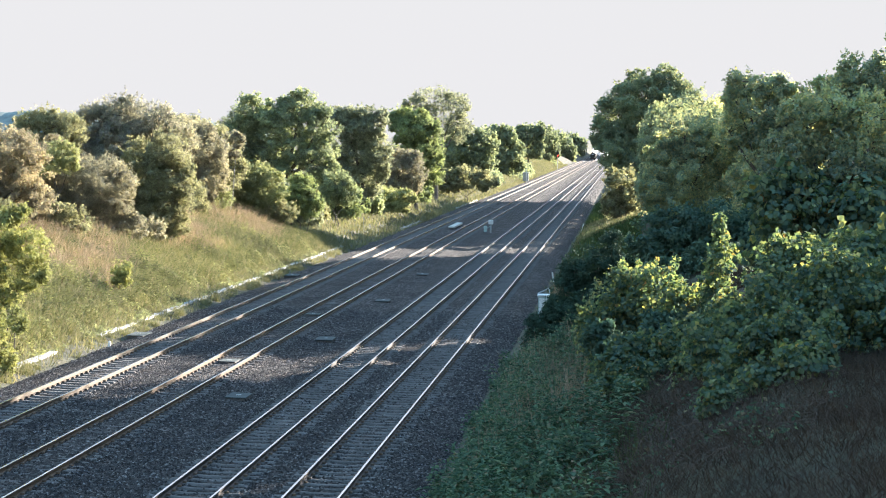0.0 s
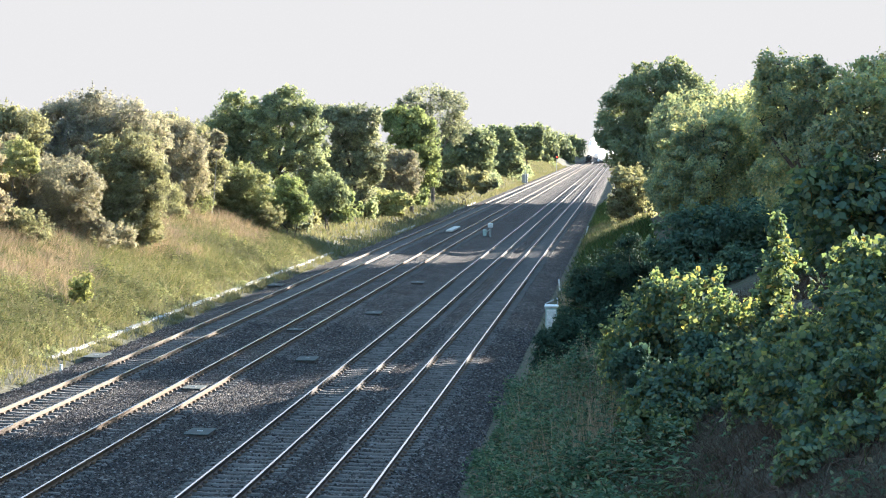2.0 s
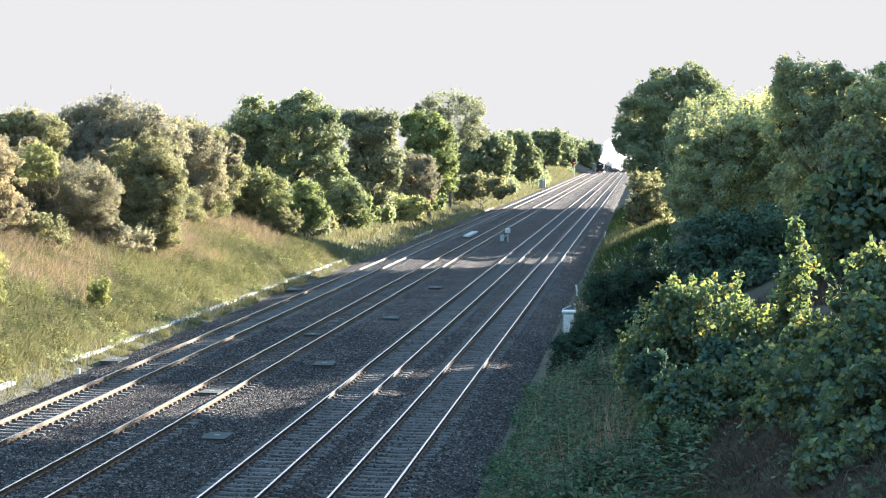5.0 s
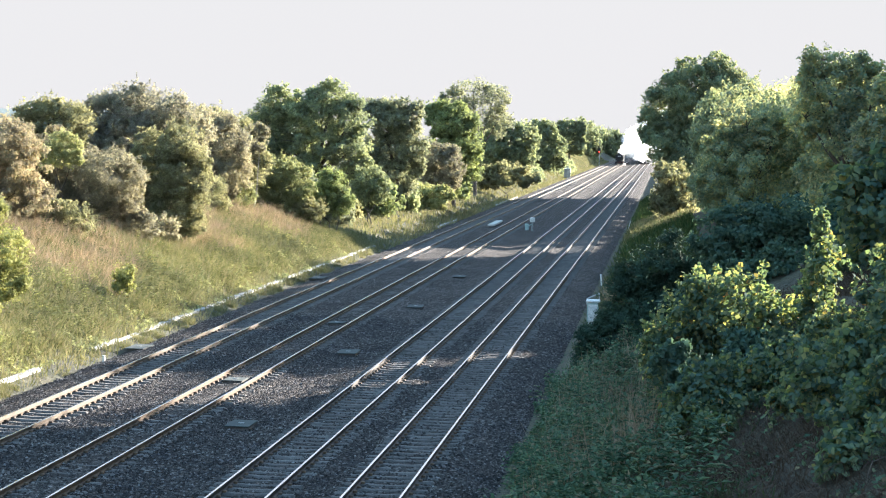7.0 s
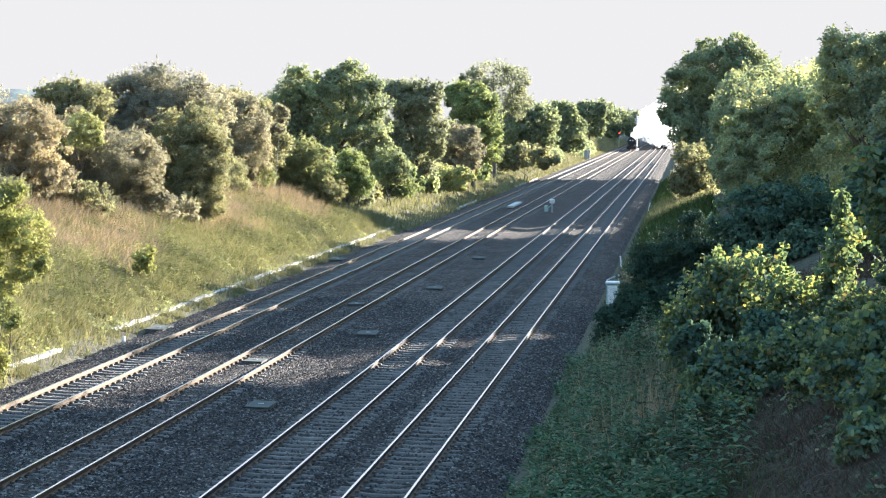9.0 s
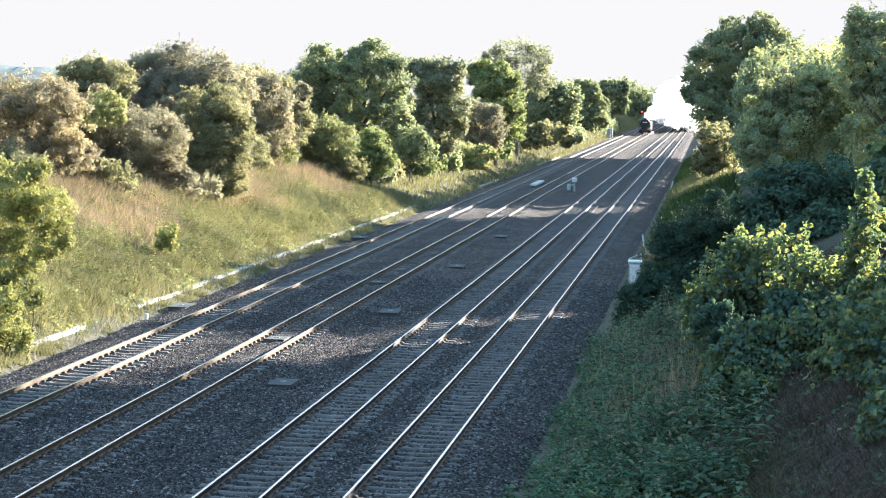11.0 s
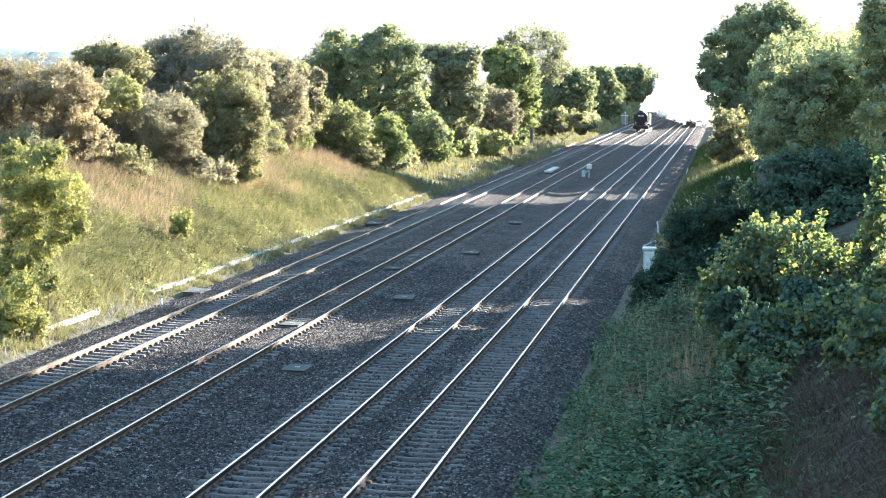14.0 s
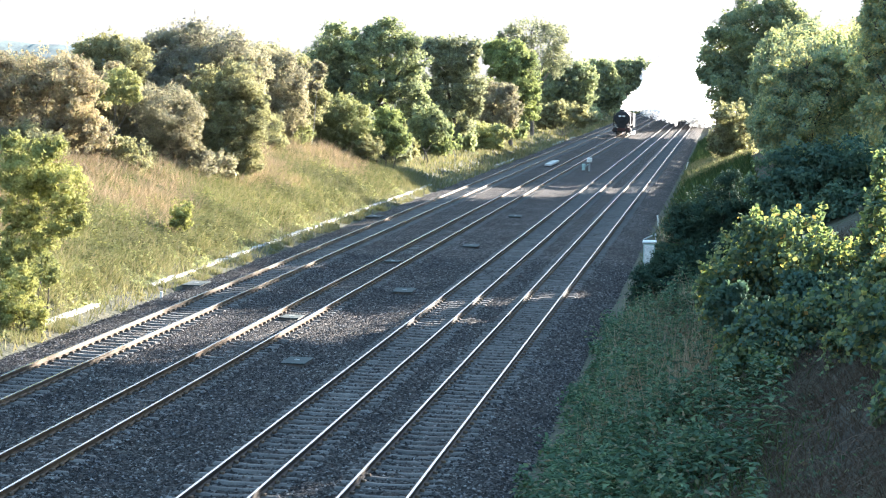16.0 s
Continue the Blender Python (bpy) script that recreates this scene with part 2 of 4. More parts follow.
def tube(bm, p0, p1, r0, r1, n=10):
    d = Vector(p1) - Vector(p0)
    m = Matrix.Translation((Vector(p0) + Vector(p1)) / 2) @ d.to_track_quat("Z", "Y").to_matrix().to_4x4()
    bmesh.ops.create_cone(bm, cap_ends=True, segments=n, radius1=r0, radius2=r1, depth=d.length, matrix=m)


def smoothstep(v, lo, hi):
    t = np.clip((np.asarray(v, float) - lo) / (hi - lo), 0, 1)
    return t * t * (3 - 2 * t)


# ---- the ground: one sheet with a cutting through it ----
def land(x, y):
    x, y = np.asarray(x, float), np.asarray(y, float)
    near = 1 - smoothstep(y, 148, 166)
    d = np.maximum(0, -17.9 - x)
    left = near * (np.minimum(d, 10) * 0.4 + np.clip(d - 10, 0, 60) * 0.06) + (1 - near) * (np.minimum(d, 12) * 0.10 + np.clip(d - 12, 0, 60) * 0.05)
    left = left + smoothstep(y, 285, 330) * np.minimum(d, 5) * 0.35
    r = np.maximum(0, x - 3.6)
    right = np.minimum(r, 9) * 0.52 * (1 - 0.45 * smoothstep(y, 150, 200)) + np.clip(r - 9, 0, 50) * 0.08
    lumps = 0.18 * np.sin(x * 0.9 + y * 0.31) * np.sin(y * 0.47 - x * 0.2) * np.clip((np.maximum(d, r)) / 3, 0, 1)
    base = -0.62 + 0.55 * np.clip(d / 1.0, 0, 1) + 0.35 * np.clip((-15.9 - x) / 1.2, 0, 1) * (d <= 0) + 0.35 * (d > 0) + 0.5 * np.clip(r / 0.8, 0, 1)
    return base + left + right + lumps


def grid_sheet(name, xs, ys, zf, material):
    X, Y = np.meshgrid(xs, ys)
    V = np.c_[X.ravel(), Y.ravel(), zf(X, Y).ravel()]
    n, m = len(ys), len(xs)
    i = (np.arange(n - 1)[:, None] * m + np.arange(m - 1)[None, :]).ravel()
    me = mesh_np(name, V, np.c_[i, i + 1, i + m + 1, i + m])
    me.polygons.foreach_set("use_smooth", [True] * len(me.polygons))
    return under(name, me, material)


gx = np.unique(np.r_[np.linspace(-900, -70, 24), np.linspace(-70, -15, 80), np.linspace(-15, 4, 14), np.linspace(4, 30, 45), np.linspace(30, 900, 24)])
gy = np.unique(np.r_[np.linspace(-300, 10, 14), np.linspace(10, 180, 190), np.linspace(180, 480, 100), np.linspace(480, 1500, 40), np.linspace(1500, 4800, 12)])
tagged(grid_sheet("ground", gx, gy, land, M["soil"]), "grassy railway cutting of earth with soil banks", "ground", kind="structure")

TRACKS = (0.0, -3.4, -8.84, -13.16)


def bed(x, y):
    z = np.full(np.shape(x), -0.27)
    for c in TRACKS:
        z = z + (0.09 if c == TRACKS[2] else 0.048) * np.exp(-((x - c) / 1.2) ** 6) + 0.05 * np.exp(-((np.abs(x - c) - 1.22) / 0.22) ** 2)
    z = z - 0.5 * smoothstep(x, 2.0, 3.9) - 0.25 * smoothstep(-x, 15.0, 16.6)
    z = z - 0.12 * np.exp(-((x + 6.1) / 1.0) ** 2)
    return z + 0.03 * np.sin(x * 5.1 + y * 1.7) * np.sin(y * 2.3 - x) + 0.02 * np.sin(y * 6.1 + x * 3)


bx = np.linspace(-16.9, 4.1, 70)
by = np.unique(np.r_[np.linspace(15, 110, 230), np.linspace(110, 300, 150), np.linspace(300, 1600, 120)])
tagged(grid_sheet("ballast_bed", bx, by, bed, M["ballast"]), "grey crushed stone ballast under four railway tracks", "ballast", kind="structure")


def loose_stones():
    n = 110000
    y = 37 + 60 * rng.random(n) ** 1.25
    x = rng.uniform(-16.3, 3.8, n)
    s = rng.uniform(0.022, 0.056, n)
    on_rail = np.zeros(n, bool)
    for c0 in TRACKS:
        on_rail |= np.abs(np.abs(x - c0) - 0.7525) < 0.12
    x = np.where(on_rail, x + 0.26, x)
    inside = np.zeros(n, bool)
    for c0 in TRACKS:
        inside |= np.abs(x - c0) < 1.15
    keep = ~inside | (rng.random(n) < 0.3)
    x, y, s, n = x[keep], y[keep], s[keep], int(keep.sum())
    c = np.c_[x, y, bed(x, y) + s * 0.4]
    unit = np.array([(1, 0, 0), (-1, 0, 0), (0, 1, 0), (0, -1, 0), (0, 0, 0.8), (0, 0, -0.8)])
    ang = rng.uniform(0, 6.28, n)
    ca, sa = np.cos(ang), np.sin(ang)
    u = unit[None] * rng.uniform(0.6, 1.3, (n, 6, 1))
    u = np.stack([u[..., 0] * ca[:, None] - u[..., 1] * sa[:, None], u[..., 0] * sa[:, None] + u[..., 1] * ca[:, None], u[..., 2]], -1)
    V = (c[:, None] + u * s[:, None, None]).reshape(-1, 3)
    f = np.array([(0, 2, 4), (2, 1, 4), (1, 3, 4), (3, 0, 4)])
    Fc = (f[None] + 6 * np.arange(n)[:, None, None]).reshape(-1, 3)
    return mesh_np("loose_stones", V, Fc)


tagged(under("loose_stones", loose_stones(), M["stone"]), "loose grey ballast stones lying between the tracks", "stones", kind="stuff")


# ---- tracks ----
def rail_bm(y0, y1):
    prof = [(-0.07, -0.16), (0.07, -0.16), (0.07, -0.148), (0.012, -0.125), (0.012, -0.045), (0.04, -0.035), (0.04, -0.008), (0.031, 0.0), (-0.031, 0.0), (-0.04, -0.008), (-0.04, -0.035), (-0.012, -0.045), (-0.012, -0.125), (-0.07, -0.148)]
    bm = bmesh.new()
    rings = []
    ys = [y0 + (y1 - y0) * k / 8 for k in range(9)]
    for y in ys:
        rings.append([bm.verts.new((px, y, pz)) for px, pz in prof])
    n = len(prof)
    for r0, r1 in zip(rings, rings[1:]):
        for i in range(n):
            fc = bm.faces.new((r0[i], r0[(i + 1) % n], r1[(i + 1) % n], r1[i]))
            fc.material_index = 1 if i == 7 else 0
    bm.faces.new(rings[0])
    bm.faces.new(rings[-1][::-1])
    bmesh.ops.recalc_face_normals(bm, faces=bm.faces)
    return bm


def sleeper_mesh(name):
    """A concrete sleeper, raised under the rails and waisted in the middle."""
    prof = [(-1.25, -0.2), (-1.2, -0.165), (-0.5, -0.165), (-0.3, -0.185), (0.3, -0.185), (0.5, -0.165), (1.2, -0.165), (1.25, -0.2)]
    V, Fq = [], []
    for x, z in prof:
        V += [(x, -0.135, -0.34), (x, -0.085, z), (x, 0.085, z), (x, 0.135, -0.34)]
    for i in range(len(prof) - 1):
        for j in range(3):
            k = 4 * i + j
            Fq.append((k, k + 1, k + 5, k + 4))
    Fq += [(0, 3, 2, 1), (28, 29, 30, 31)]
    return mesh_np(name, V, Fq)


SLEEPER = sleeper_mesh("sleeper")
SLEEPER.materials.append(M["concrete"])


def clips_mesh(ys):
    """Rail clips and pads, two by each rail on every sleeper."""
    b = np.array([(x, y, z) for x in (-0.05, 0.05) for y in (-0.07, 0.07) for z in (0.0, 0.05)])
    fq = np.array([(0, 1, 3, 2), (4, 6, 7, 5), (0, 4, 5, 1), (2, 3, 7, 6), (1, 5, 7, 3)])
    spots = np.array([(rx, y, -0.165) for y in ys for rx in (-0.86, -0.64, 0.64, 0.86)])
    V = (spots[:, None] + b[None]).reshape(-1, 3)
    return mesh_np("rail_clips", V, (fq[None] + 8 * np.arange(len(spots))[:, None, None]).reshape(-1, 4))


def build_track(c, side, label):
    tr = new("railway_track")
    tr.location = (c, 0, 0)
    tagged(tr, label, "railway track", "tracks side by side in the cutting")
    for s in (-0.7525, 0.7525):
        rail = part("rail", rail_bm(18, 1500), side, tr, "worn steel rail with a polished head")
        rail.data.materials.append(M["steel"])
        rail.location = (s, 0, 0)
    ys = np.arange(30, 420, 0.65)
    under("fastening", clips_mesh(ys[:150]), M["rust"], tr, "rusty rail clips")["kind"] = "stuff"
    near = [y for y in ys if 36 < y < 112]
    far = [y for y in ys if not 36 < y < 112]
    for y in near:
        s = under("sleeper", SLEEPER, None, tr)
        s.location = (0, y + random.uniform(-0.02, 0.02), random.uniform(-0.012, 0.006))
        s.rotation_euler = (0, 0, random.uniform(-0.008, 0.008))
    n = len(SLEEPER.vertices)
    co = np.empty(n * 3)
    SLEEPER.vertices.foreach_get("co", co)
    co = co.reshape(-1, 3)
    fq = np.array([tuple(p.vertices) for p in SLEEPER.polygons])
    V = (co[None] + np.array([(0, y, 0) for y in far])[:, None]).reshape(-1, 3)
    under("sleeper_run", mesh_np("sleeper_run", V, (fq[None] + n * np.arange(len(far))[:, None, None]).reshape(-1, 4)), M["concrete"], tr, "distant concrete sleepers")["kind"] = "stuff"


# ---- trees and shrubs ----
def leaf_quads(P, N, size, slim=0.55):
    """Rhombic leaves at P that face about N."""
    n = len(P)
    N = N / np.maximum(np.linalg.norm(N, axis=1, keepdims=True), 1e-6)
    t = rng.normal(size=(n, 3))
    u = np.cross(N, t)
    u /= np.maximum(np.linalg.norm(u, axis=1, keepdims=True), 1e-6)
    v = np.cross(N, u)
    s = (size * rng.uniform(0.6, 1.3, n))[:, None]
    V = np.stack([P - u * s * 0.5, P - v * s * slim * 0.5 + N * s * 0.1, P + u * s * 0.5, P + v * s * slim * 0.5 + N * s * 0.1], 1)
    return V.reshape(-1, 3), np.arange(4 * n).reshape(-1, 4)


def crown_mesh(lobes, y0, size, cover=1.5, open_=0.0, slim=0.55, clump=0.25, depth=0.9, shoots=9):
    """A crown of leaf clumps over the lobes (x, z, half width, half height), with leafy shoots that break its outline."""
    Ps, Ns = [], []
    lobes = list(lobes)
    for x, z, rx, rz in tuple(lobes):
        for _ in range(4):
            w = rng.uniform(0, 2 * math.pi)
            k = rng.uniform(0.28, 0.5)
            lobes.append((x + math.cos(w) * rx * (1.02 - k * 0.6), z + math.sin(w) * rz * (1.02 - k * 0.6), rx * k, rz * k))
    for x, z, rx, rz in lobes:
        rx, rz = rx * 1.1, rz * 1.12
        ry = depth * (rx + rz) / 2
        rad = (rx * ry * rz) ** (1 / 3)
        c = np.array((x, y0 + rng.uniform(-0.3, 0.3) * ry, z))
        k = int(24 + 14 * min(rad, 5))
        d = rng.normal(size=(k, 3))
        d /= np.linalg.norm(d, axis=1, keepdims=True)
        reach = rng.uniform(0.5, 1.08, (k, 1)) + (rng.random((k, 1)) < 0.12) * 0.08
        centres = c + d * np.array((rx, ry, rz)) * (reach - clump * 0.35)
        total = int(cover * 4 * math.pi * rad * rad / (0.33 * size * size) * (1 - open_))
        per = max(6, total // k)
        which = np.repeat(np.arange(k), per)
        q = rng.normal(size=(len(which), 3))
        q /= np.linalg.norm(q, axis=1, keepdims=True)
        rr = clump * rad * rng.uniform(0.6, 1.35, k)[which] * rng.random(len(which)) ** 0.4
        P = centres[which] + q * rr[:, None] * np.array((1, 1, 0.75))
        Nn = q * 0.8 + d[which] * 0.5 + np.array((0, 0, 0.35)) + rng.normal(size=q.shape) * 0.55
        Ps.append(P)
        Ns.append(Nn)
        m = int(shoots * (0.6 + 0.4 * rad))
        sd = rng.normal(size=(m, 3)) + np.array((0, 0, 0.35))
        sd /= np.linalg.norm(sd, axis=1, keepdims=True)
        along = int(max(8, 0.5 * rad / size * 4))
        i = np.repeat(np.arange(m), along)
        f = rng.random(len(i))
        aim = sd * 0.75 + np.array((0, 0, 0.5)) + rng.normal(size=sd.shape) * 0.2
        length = (0.4 * rad ** 0.6 * rng.uniform(0.3, 1.1, m))[i]
        Ps.append(c + sd[i] * np.array((rx, ry, rz)) * 0.86 + aim[i] * (f * length)[:, None] + rng.normal(size=(len(i), 3)) * (size * (0.6 - 0.45 * f))[:, None])
        Ns.append(rng.normal(size=(len(i), 3)) + np.array((0, 0, 0.3)))
        inner = int(total * 0.12 * (1 - open_))
        g = rng.normal(size=(inner, 3))
        g /= np.linalg.norm(g, axis=1, keepdims=True)
        Ps.append(c + g * np.array((rx, ry, rz)) * 0.72 * rng.random((inner, 1)) ** 0.5)
        Ns.append(rng.normal(size=(inner, 3)))
    P, Nn = np.concatenate(Ps), np.concatenate(Ns)
    keep = P[:, 2] > land(P[:, 0], P[:, 1]) + 0.05
    V, Fq = leaf_quads(P[keep], Nn[keep], size, slim)
    return mesh_np("crown", V, Fq)


def wood(lobes, y0, r, stems=1, spread=0.0):
    """Trunk or stems, a mesh each, with a limb to every lobe and twigs beyond."""
    made = []
    xs = [l[0] for l in lobes]
    zt = max(l[1] for l in lobes)
    for k in range(stems):
        bm = bmesh.new()
        made.append(bm)
        x = sum(xs) / len(xs) + (k - (stems - 1) / 2) * spread
        zb = float(land(x, y0)) - 0.2
        zf = zb + (zt - zb) * (0.4 if stems == 1 else 0.25)
        p, n = Vector((x, y0, zb)), 4
        bend = random.uniform(-0.3, 0.3)
        for j in range(n):
            qn = Vector((x + bend * (j + 1) / n, y0 + bend * 0.5 * (j + 1) / n, zb + (zf - zb) * (j + 1) / n))
            tube(bm, p, qn, r * (1.25 if j == 0 else 1 - 0.1 * j), r * (1 - 0.1 * (j + 1)), 8)
            p = qn
        for i, (lx, lz, rx, rz) in enumerate(lobes):
            if i % stems != k:
                continue
            mid = p.lerp(Vector((lx, y0, lz)), 0.5) + Vector((0, random.uniform(-0.4, 0.4), -0.15))
            tube(bm, p, mid, r * 0.55, r * 0.38, 6)
            tube(bm, mid, (lx, y0, lz), r * 0.38, r * 0.16, 6)
            for _ in range(5):
                dv = Vector((random.gauss(0, 1) * rx, random.gauss(0, 1) * rx, random.uniform(0.1, 1) * rz)) * 0.6
                tube(bm, (lx, y0, lz), Vector((lx, y0, lz)) + dv, r * 0.14, r * 0.03, 4)
    return made


def plant(name, label, category, y0, leaves, lobes, size=None, trunk=0.2, stems=1, spread=0.5, bark="bark", group="", **kw):
    ob = new(name)
    xm = sum(l[0] for l in lobes) / len(lobes)
    ob.location = (xm, y0, float(land(xm, y0)))
    stems = min(stems, len(lobes))
    parts = [part("trunk" if stems == 1 else "stem", bm, M[bark], ob) for bm in wood(lobes, y0, trunk, stems, spread)]
    c = under("crown", crown_mesh(lobes, y0, size or max(0.15, y0 * 0.0017), **kw), F[leaves], ob)
    for o in (*parts, c):
        o.matrix_parent_inverse = Matrix.Translation(-ob.location)
    return tagged(ob, label, category, group)


# left bank and beyond, from near to far
plant("shrub", "bright green leafy shrub at the foot of the bank", "shrub", 68, "spring", [(-18.5, 5.4, 1.1, 0.9), (-17.3, 4.8, 0.9, 1.0), (-19.1, 4.3, 1.1, 1.2), (-17.3, 3.6, 0.8, 0.7), (-18.9, 2.6, 1.1, 1.0), (-17.7, 6.2, 0.4, 0.4), (-19.6, 1.5, 1.1, 1.1), (-19.1, 6.1, 0.6, 0.5)], trunk=0.035, stems=3, size=0.15, cover=1.5, slim=0.35, open_=0.1, shoots=20)
plant("shrub", "low bright green shrub spreading over the bank foot", "shrub", 64, "spring", [(-17.6, 1.1, 0.9, 0.9), (-17.8, -0.1, 0.9, 0.8), (-16.8, 0.3, 0.3, 0.5), (-16.5, 2.0, 0.5, 0.5)], trunk=0.04, stems=3, size=0.13, slim=0.35, open_=0.1, shoots=18)
plant("hawthorn_tree", "russet-tinged small tree on the grassy bank", "tree", 96, "russet", [(-28.0, 8.5, 2.2, 1.5), (-26.3, 7.3, 1.2, 1.7), (-30.1, 8.3, 2.0, 1.7), (-29.1, 6.3, 1.7, 1.4), (-27.0, 5.9, 1.4, 1.1), (-32.3, 8.1, 1.9, 1.9)], size=0.17, slim=0.38, trunk=0.15, stems=2, shoots=16, open_=0.12)
plant("tree", "dull olive tree behind the hawthorns", "tree", 114, "olive", [(-31.2, 9.9, 2.0, 1.2), (-32.3, 10.4, 1.0, 0.7), (-29.7, 9.6, 1.4, 1.4), (-30.6, 8.2, 1.6, 1.3), (-32.7, 8.9, 1.5, 1.5)], shoots=18, slim=0.4)
plant("bush", "fresh green bush in front of the olive tree", "bush", 106, "yellow", [(-27.7, 8.3, 1.1, 0.8), (-28.3, 7.6, 0.8, 0.7), (-27.0, 7.7, 0.5, 0.6)], size=0.16, trunk=0.06, stems=2, shoots=16, slim=0.45, open_=0.2)
plant("tree", "olive tree standing back from the bank", "tree", 135, "olive", [(-45.8, 7.8, 3.3, 2.1), (-49.4, 7.3, 3.3, 2.5)])
plant("hawthorn_tree", "big rounded grey-olive hawthorn on the bank", "tree", 120, "hawthorn", [(-27.2, 10.9, 2.6, 1.4), (-29.2, 10.1, 1.9, 1.5), (-25.1, 10.1, 1.8, 1.6), (-23.5, 9.1, 1.3, 1.8), (-27.4, 8.6, 2.8, 1.8), (-29.9, 8.2, 1.8, 1.8), (-25.3, 7.2, 2.3, 2.3), (-30.9, 6.7, 1.6, 2.0), (-27.0, 5.8, 1.9, 2.3)], size=0.18, slim=0.36, trunk=0.18, stems=3, shoots=18, open_=0.05)
plant("hawthorn_tree", "grey twiggy hawthorn leaning out over the grass", "tree", 109, "twiggy", [(-26.1, 6.5, 2.2, 1.8), (-27.3, 5.1, 1.9, 1.4), (-25.2, 4.4, 1.6, 1.2), (-28.6, 5.4, 1.1, 1.7), (-24.7, 5.9, 1.1, 1.6), (-26.3, 3.9, 1.7, 0.8)], size=0.16, slim=0.3, trunk=0.1, stems=3, shoots=22, open_=0.1)
plant("hawthorn_tree", "green-leaved hawthorn with drooping lit sprays", "tree", 115, "olive", [(-22.8, 6.9, 1.5, 2.0), (-24.3, 6.4, 1.5, 2.0), (-23.4, 5.0, 1.7, 1.8), (-24.4, 4.3, 1.4, 1.5), (-21.8, 5.7, 0.9, 1.9), (-23.5, 3.4, 1.5, 0.9), (-22.3, 3.6, 1.0, 0.9), (-22.8, 8.7, 1.3, 1.3), (-24.7, 8.1, 1.3, 1.2)], size=0.17, slim=0.36, trunk=0.1, stems=2, shoots=22, open_=0.05)
plant("willow_bush", "thin olive-brown bush with wispy twigs", "bush", 140, "twiggy", [(-27.2, 9.1, 1.7, 1.8), (-25.9, 8.2, 1.5, 2.1), (-27.9, 7.3, 1.3, 2.5), (-26.5, 5.8, 1.7, 1.7), (-27.7, 10.1, 1.1, 1.0), (-25.4, 6.1, 1.2, 1.6)], trunk=0.1, stems=3, slim=0.3, shoots=24, open_=0.15)
plant("willow_bush", "olive-grey bush behind the hawthorn", "bush", 150, "olive", [(-29.9, 8.6, 2.6, 2.3), (-27.4, 8.2, 2.0, 2.1), (-29.0, 5.5, 3.0, 2.5), (-32.0, 8.4, 2.2, 2.4)], trunk=0.1, stems=3, slim=0.4)
plant("dead_bush", "half-bare pale bush with grey twigs", "bush", 145, "twiggy", [(-25.0, 8.8, 1.2, 1.0), (-24.4, 9.3, 0.6, 0.6), (-25.7, 7.8, 0.9, 1.2), (-25.9, 6.4, 0.6, 1.1)], trunk=0.08, stems=2, bark="pale_bark", open_=0.9, shoots=3)
plant("bush", "yellow-green sunlit bush at the end of the bank", "bush", 150, "yellow", [(-24.2, 5.9, 2.0, 1.4), (-25.4, 4.8, 1.6, 1.6), (-22.6, 5.1, 1.6, 1.6), (-23.7, 3.7, 2.0, 1.1), (-26.3, 5.6, 1.1, 1.4)], trunk=0.09, stems=3, size=0.19, slim=0.4, shoots=24, open_=0.1)
plant("bush", "mid-green bush at the end of the bank", "bush", 153, "bright", [(-20.5, 4.5, 1.6, 1.5), (-21.7, 3.6, 1.4, 1.2), (-19.3, 3.5, 1.0, 1.2), (-20.1, 5.4, 1.1, 0.9)], trunk=0.08, stems=3, size=0.2, slim=0.45, shoots=18)
plant("oak_tree", "broad dark green oak with a full crown", "tree", 180, "oak", [(-30.1, 11.9, 2.5, 1.9), (-25.1, 12.5, 2.3, 1.9), (-27.6, 10.9, 2.7, 2.1), (-31.8, 10.3, 1.8, 1.8), (-23.1, 10.6, 1.8, 2.1), (-27.2, 8.3, 3.6, 2.3), (-30.6, 8.0, 2.3, 2.1), (-23.3, 7.6, 2.1, 2.3), (-27.8, 5.9, 3.2, 1.5), (-22.2, 5.4, 1.5, 1.5)], trunk=0.4, size=0.27)
plant("tree", "grey-green tree beside the oak", "tree", 202, "grey", [(-22.2, 10.7, 2.3, 2.3), (-24.1, 11.7, 1.7, 1.4), (-20.6, 11.1, 1.7, 2.0), (-22.7, 7.5, 2.6, 2.6), (-20.1, 7.5, 1.6, 2.6), (-22.0, 4.4, 2.0, 2.0)], trunk=0.28, size=0.28, shoots=14)
plant("tree", "fresh green tree in the row by the line", "tree", 232, "bright", [(-19.5, 11.1, 3.0, 2.1), (-17.7, 9.4, 2.0, 2.7), (-20.9, 11.9, 1.8, 1.6), (-19.1, 7.4, 3.0, 2.7), (-16.9, 6.0, 1.4, 2.7), (-20.0, 4.2, 2.5, 2.0)], trunk=0.28, size=0.32)
plant("tall_tree", "tall tree with an open, see-through crown", "tree", 268, "grey", [(-20.5, 15.6, 3.4, 1.8), (-23.4, 14.6, 1.9, 1.6), (-17.7, 14.3, 2.4, 2.3), (-19.6, 12.2, 3.4, 2.3), (-16.8, 11.6, 2.0, 2.3), (-22.1, 12.7, 2.3, 2.0)], trunk=0.3, open_=0.7, size=0.3, clump=0.3, shoots=4)
plant("tree", "rounded green tree by the far bank", "tree", 310, "green", [(-19.1, 8.2, 4.0, 3.1), (-21.9, 9.1, 2.4, 2.2), (-16.3, 7.7, 2.4, 3.4), (-19.0, 5.2, 4.5, 1.9)], trunk=0.3)
